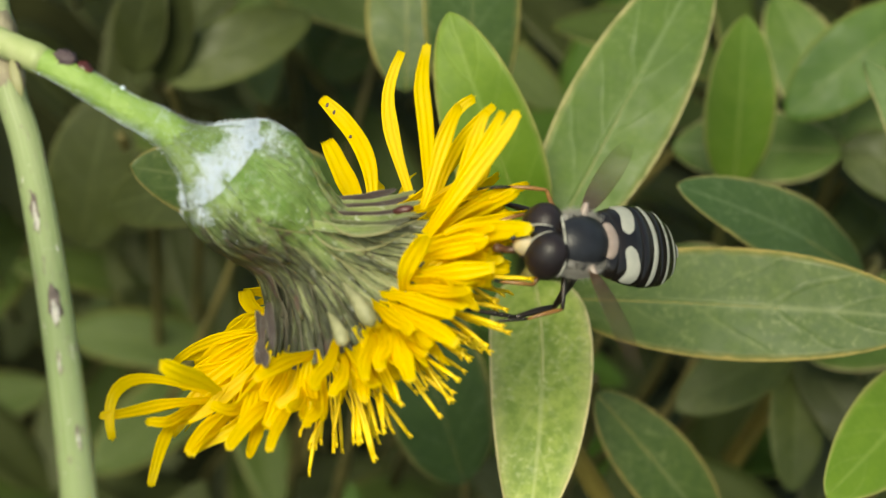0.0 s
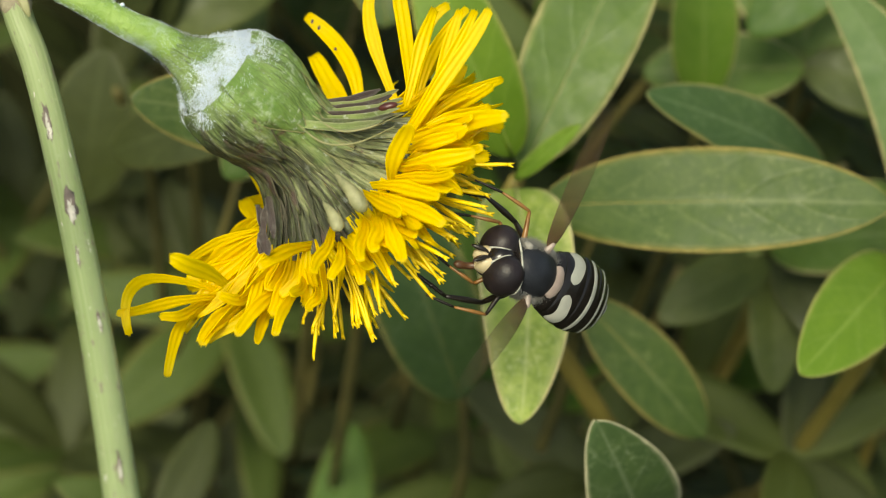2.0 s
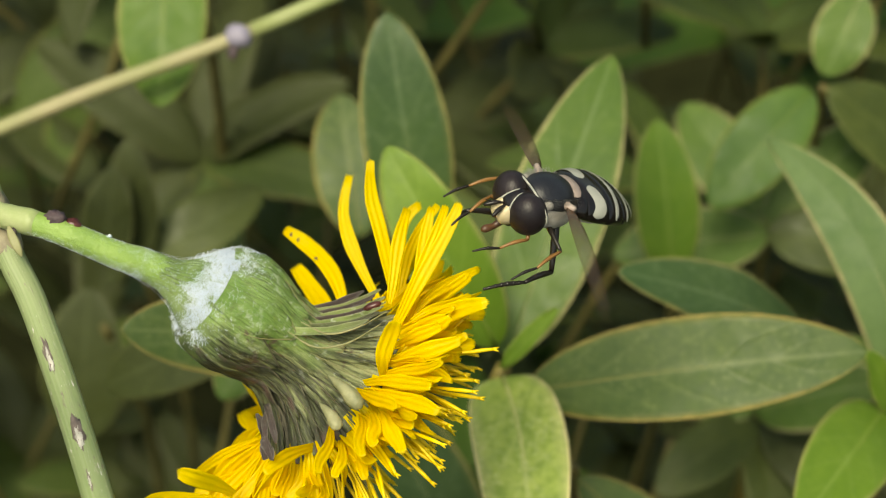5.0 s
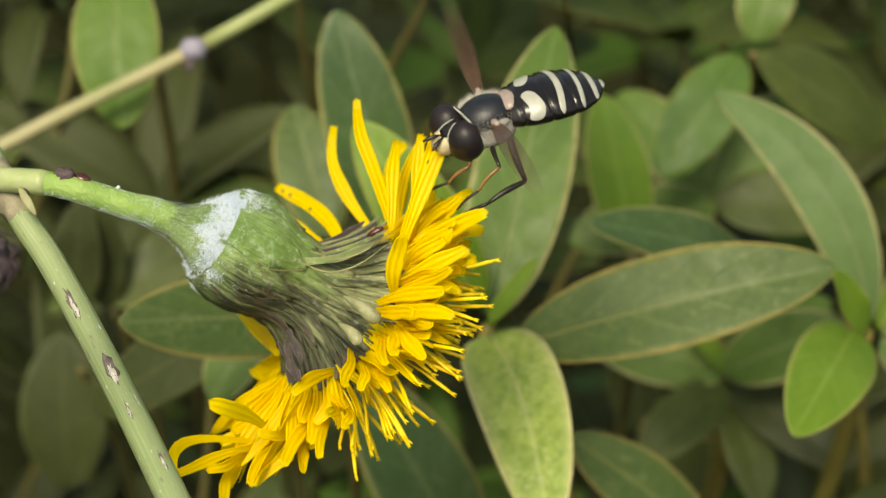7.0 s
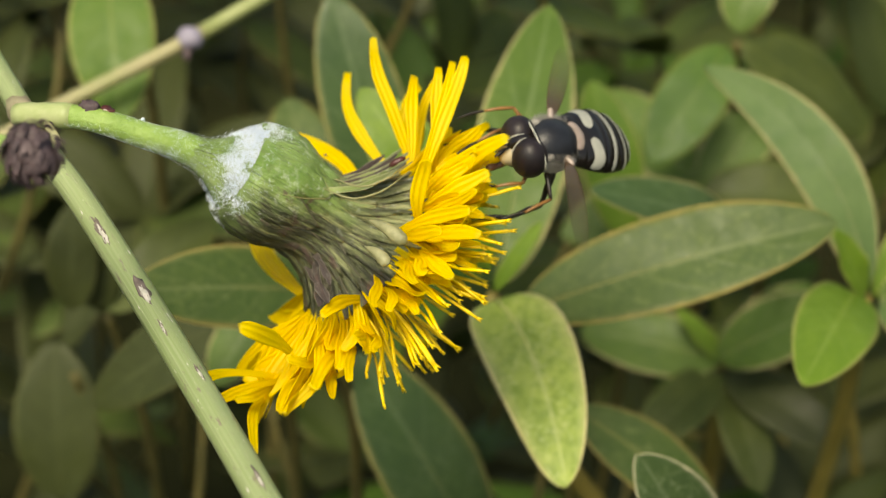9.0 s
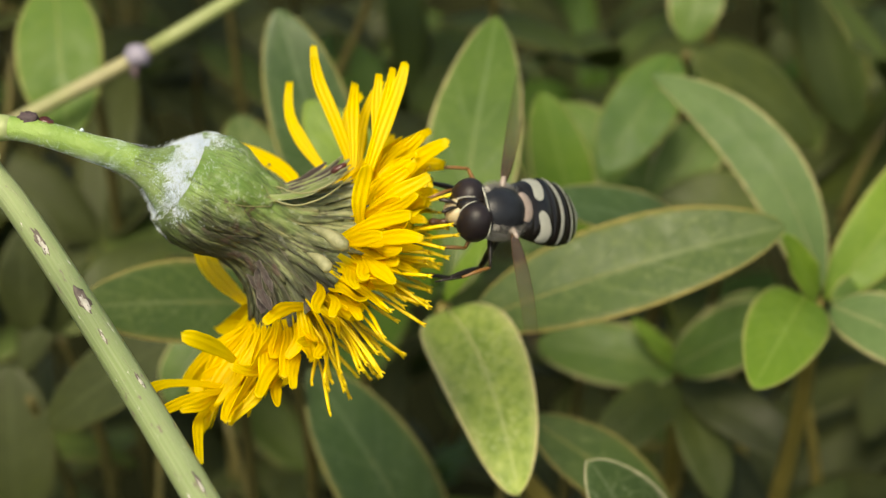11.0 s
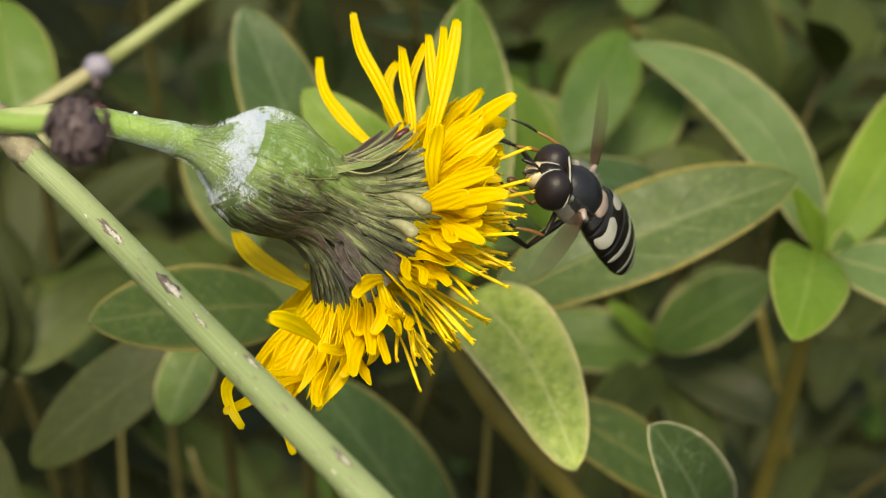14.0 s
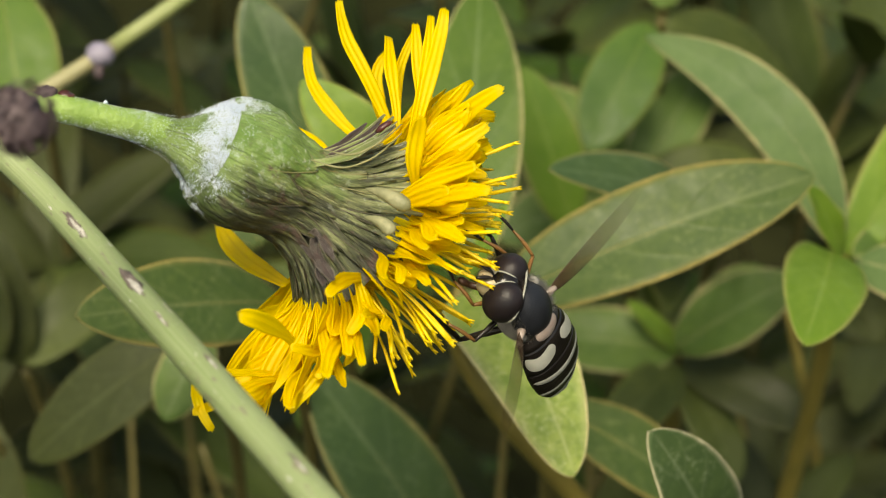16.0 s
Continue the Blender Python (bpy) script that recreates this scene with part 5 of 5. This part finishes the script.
    for sg in (1, -1):
        # narrow blade, sized to match the blurred wing in the camera's view
        w = own("wing", blade((0, 0, 0), (0, sg * 8.6, 0.0), 1.15, (0, 0, 1), 0.02, 0.0, 0, 0.02, 17, 7, (0.4, 0.4)), WING_M, fly, "smoky transparent wing, beating")
        wings.append(w)
        own("wing_root", tube(smooth_path([(0.6, sg * 1.15, 0.55), (0.5, sg * 1.8, 0.8)], 5), [0.22, 0.24, 0.2, 0.16, 0.12], 8), SCUT_M, th)
    # legs
    for sg in (1, -1):
        build_leg(fly, [(1.6, sg * 0.5, -0.9), (2.6, sg * 1.7, -1.3), (3.9, sg * 1.4, -2.1), (5.2, sg * 1.0, -2.6)], (0.17, 0.12, 0.09), (LEG_AMBER, LEG_AMBER, LEG_BLACK), "front_leg")
        build_leg(fly, [(0.9, sg * 0.8, -0.8), (1.2, sg * 2.9, -1.1), (2.7, sg * 3.2, -1.9), (4.1, sg * 3.2, -2.6)], (0.17, 0.12, 0.09), (LEG_BLACK if sg > 0 else LEG_AMBER, LEG_AMBER, LEG_BLACK), "middle_leg")
        build_leg(fly, [(-0.1, sg * 0.8, -0.8), (-0.1, sg * 2.3, -3.2), (2.3, sg * 2.8, -3.3), (4.4, sg * 2.3, -4.1)], (0.24, 0.19, 0.13), (LEG_BLACK, LEG_BLACK, LEG_BLACK), "hind_leg")
    return fly, head, wings


FLY, HEAD, WINGS = build_fly()

# seconds, place in plan millimetres, turn in degrees
FLIGHT = [
    (0, 4.71, 0.74, 3.81, -56.1, 6.0, -137.7),
    (0.5, 5.03, 0.68, 2.39, -52.8, -3.7, -146.4),
    (1, 4.95, 0.80, 0.93, -64.3, -3.5, -151.9),
    (1.5, 5.96, 0.96, -3.13, -81.2, -18.5, -130.3),
    (2, 5.58, 0.85, -4.19, -83.5, -15.3, -137.5),
    (2.5, 6.49, 0.67, -2.48, -60.8, -29.8, -135.7),
    (3, 8.27, 0.51, 1.26, -52.8, -18.2, -135.2),
    (3.5, 5.67, 0.82, 8.99, -19.7, -4.4, -126.9),
    (6, 3.88, 0.64, 10.31, -41.4, 8.5, -138.4),
    (6.5, 3.02, 0.19, 9.21, -43.1, 16.8, -168.7),
    (7, 2.24, -0.09, 9.92, -37.6, 23.8, -172.2),
    (7.5, 2.41, 0.68, 9.45, -44.0, 18.1, -159.6),
    (8, 3.29, 0.57, 6.68, -50.5, 20.2, -151.0),
    (8.5, 3.84, 0.71, 6.51, -51.7, 11.5, -142.7),
    (9, 5.02, 0.73, 4.29, -64.4, 7.1, -137.9),
    (9.5, 4.77, 0.71, 2.42, -64.4, 8.3, -148.9),
    (10, 5.45, 0.82, 0.94, -79.2, 12.0, -139.0),
    (12.5, 5.02, 0.69, -0.02, -66.5, -18.2, -148.2),
    (13, 4.44, 0.64, -0.75, -71.1, -24.9, -149.4),
    (13.5, 5.94, 0.65, 1.33, -73.3, -32.8, -144.5),
    (14, 5.72, 0.74, -1.55, -85.9, -32.8, -134.8),
    (14.5, 3.55, 0.59, -5.86, -103.0, -30.0, -131.1),
    (15, 3.18, 0.66, -6.84, -99.3, -33.5, -134.8),
    (15.5, 3.12, 0.70, -7.29, -99.9, -40.7, -129.9),
    (16, 2.78, 0.68, -7.89, -110.7, -38.8, -121.9),
]


# seconds, turn of each wing in the fly's own space
# the head turns on the neck, set to face as it does in the camera's view
HEAD_TURNS = [
    (0, 16.6, 13.5, -9.3),
    (0.5, 16.1, 8.7, 5.5),
    (1, 29.3, -0.6, 10.2),
    (1.5, 33.4, 17.0, 13.7),
    (2, 34.9, 10.7, 14.8),
    (2.5, 22.3, 26.6, 22.1),
    (3, 9.6, 25.7, 6.4),
    (3.5, -13.2, 29.2, -7.5),
    (6, 3.5, 20.7, -0.4),
    (6.5, -5.0, -0.6, 16.4),
    (7, -13.1, 0.5, 18.1),
    (7.5, -3.0, 10.2, 6.6),
    (8, 3.8, 14.1, -4.5),
    (8.5, 2.6, 24.5, -5.5),
    (9, 15.0, 28.8, -1.4),
    (9.5, 11.9, 16.5, -1.9),
    (10, 26.7, 25.1, -6.2),
    (12.5, 1.6, 15.1, 6.4),
    (13, 8.1, 16.5, 15.6),
    (13.5, 3.6, 25.2, 16.6),
    (14, 10.1, 32.0, 14.2),
    (14.5, 25.5, 27.5, 16.1),
    (15, 24.2, 25.7, 18.8),
    (15.5, 21.3, 27.1, 22.5),
    (16, 23.9, 26.1, 21.0),
]
RIGHT_WING_TURNS = [
    (0, 23.0, 21.5, -44.8),
    (0.5, 20.2, 4.4, -14.7),
    (1, 36.6, 6.0, -12.0),
    (1.5, 10.8, 14.3, -58.3),
    (2, -19.5, 18.6, 11.3),
    (2.5, 0.4, -1.4, -45.7),
    (3, 10.9, -2.8, -17.3),
    (3.5, 5.7, 3.0, -29.7),
    (6, 9.8, 2.8, -26.1),
    (6.5, -0.5, -5.5, -11.0),
    (7, -7.0, -3.7, -6.3),
    (7.5, 1.6, -6.9, -26.8),
    (8, 7.3, -3.7, -20.5),
    (8.5, 13.5, 2.5, -22.5),
    (9, 15.0, 13.3, -43.0),
    (9.5, 7.4, 0.5, -17.1),
    (10, 14.9, 5.0, -25.9),
    (12.5, -23.6, -23.1, -24.7),
    (13, 5.1, -1.5, -13.2),
    (13.5, 1.8, -1.4, -8.3),
    (14, 11.3, 3.7, -9.7),
    (14.5, -2.6, -0.3, -19.8),
    (15, 10.6, 12.6, -47.2),
    (15.5, -9.6, -13.7, -42.3),
    (16, -0.6, -1.1, -9.1),
]
LEFT_WING_TURNS = [
    (0, 38.8, 10.8, -15.7),
    (0.5, 25.8, 4.9, -11.0),
    (1, 45.6, 2.1, -3.2),
    (1.5, -16.3, 18.9, 10.6),
    (2, 25.6, 15.6, -35.6),
    (2.5, 16.7, 4.9, -17.3),
    (3, 15.5, -2.0, -14.1),
    (3.5, -6.8, -2.9, -15.3),
    (6, 4.9, 0.1, -26.7),
    (6.5, 14.1, -3.7, -2.7),
    (7, 7.9, -3.1, -1.8),
    (7.5, 12.2, -3.6, -13.4),
    (8, 13.3, -0.9, -21.4),
    (8.5, 9.7, 1.6, -28.2),
    (9, 17.7, 10.5, -31.9),
    (9.5, 16.8, 6.7, -25.4),
    (10, 13.9, 5.0, -27.8),
    (12.5, 18.9, 2.2, -6.7),
    (13, 12.5, 1.4, -14.0),
    (13.5, 0.8, -1.6, -23.3),
    (14, 5.8, 5.1, -29.8),
    (14.5, 32.0, 16.3, -13.4),
    (15, 27.6, 11.6, -10.5),
    (15.5, 33.0, 1.5, 2.3),
    (16, 31.9, 10.0, -10.3),
]


def motions():
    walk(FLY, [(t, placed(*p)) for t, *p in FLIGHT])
    neck = Matrix.Translation((0.00207, 0, 0))
    walk(HEAD, [(t, neck @ pose(0, 0, 0, *turn) @ neck.inverted()) for t, *turn in HEAD_TURNS])
    # the beating wings, each turned to match its direction in the camera's view
    for sg, wing, wing_turns in ((1, WINGS[0], LEFT_WING_TURNS), (-1, WINGS[1], RIGHT_WING_TURNS)):
        walk(wing, [(t, pose(0.0006, sg * 0.0015, 0.0007, *turn)) for t, *turn in wing_turns])


motions()
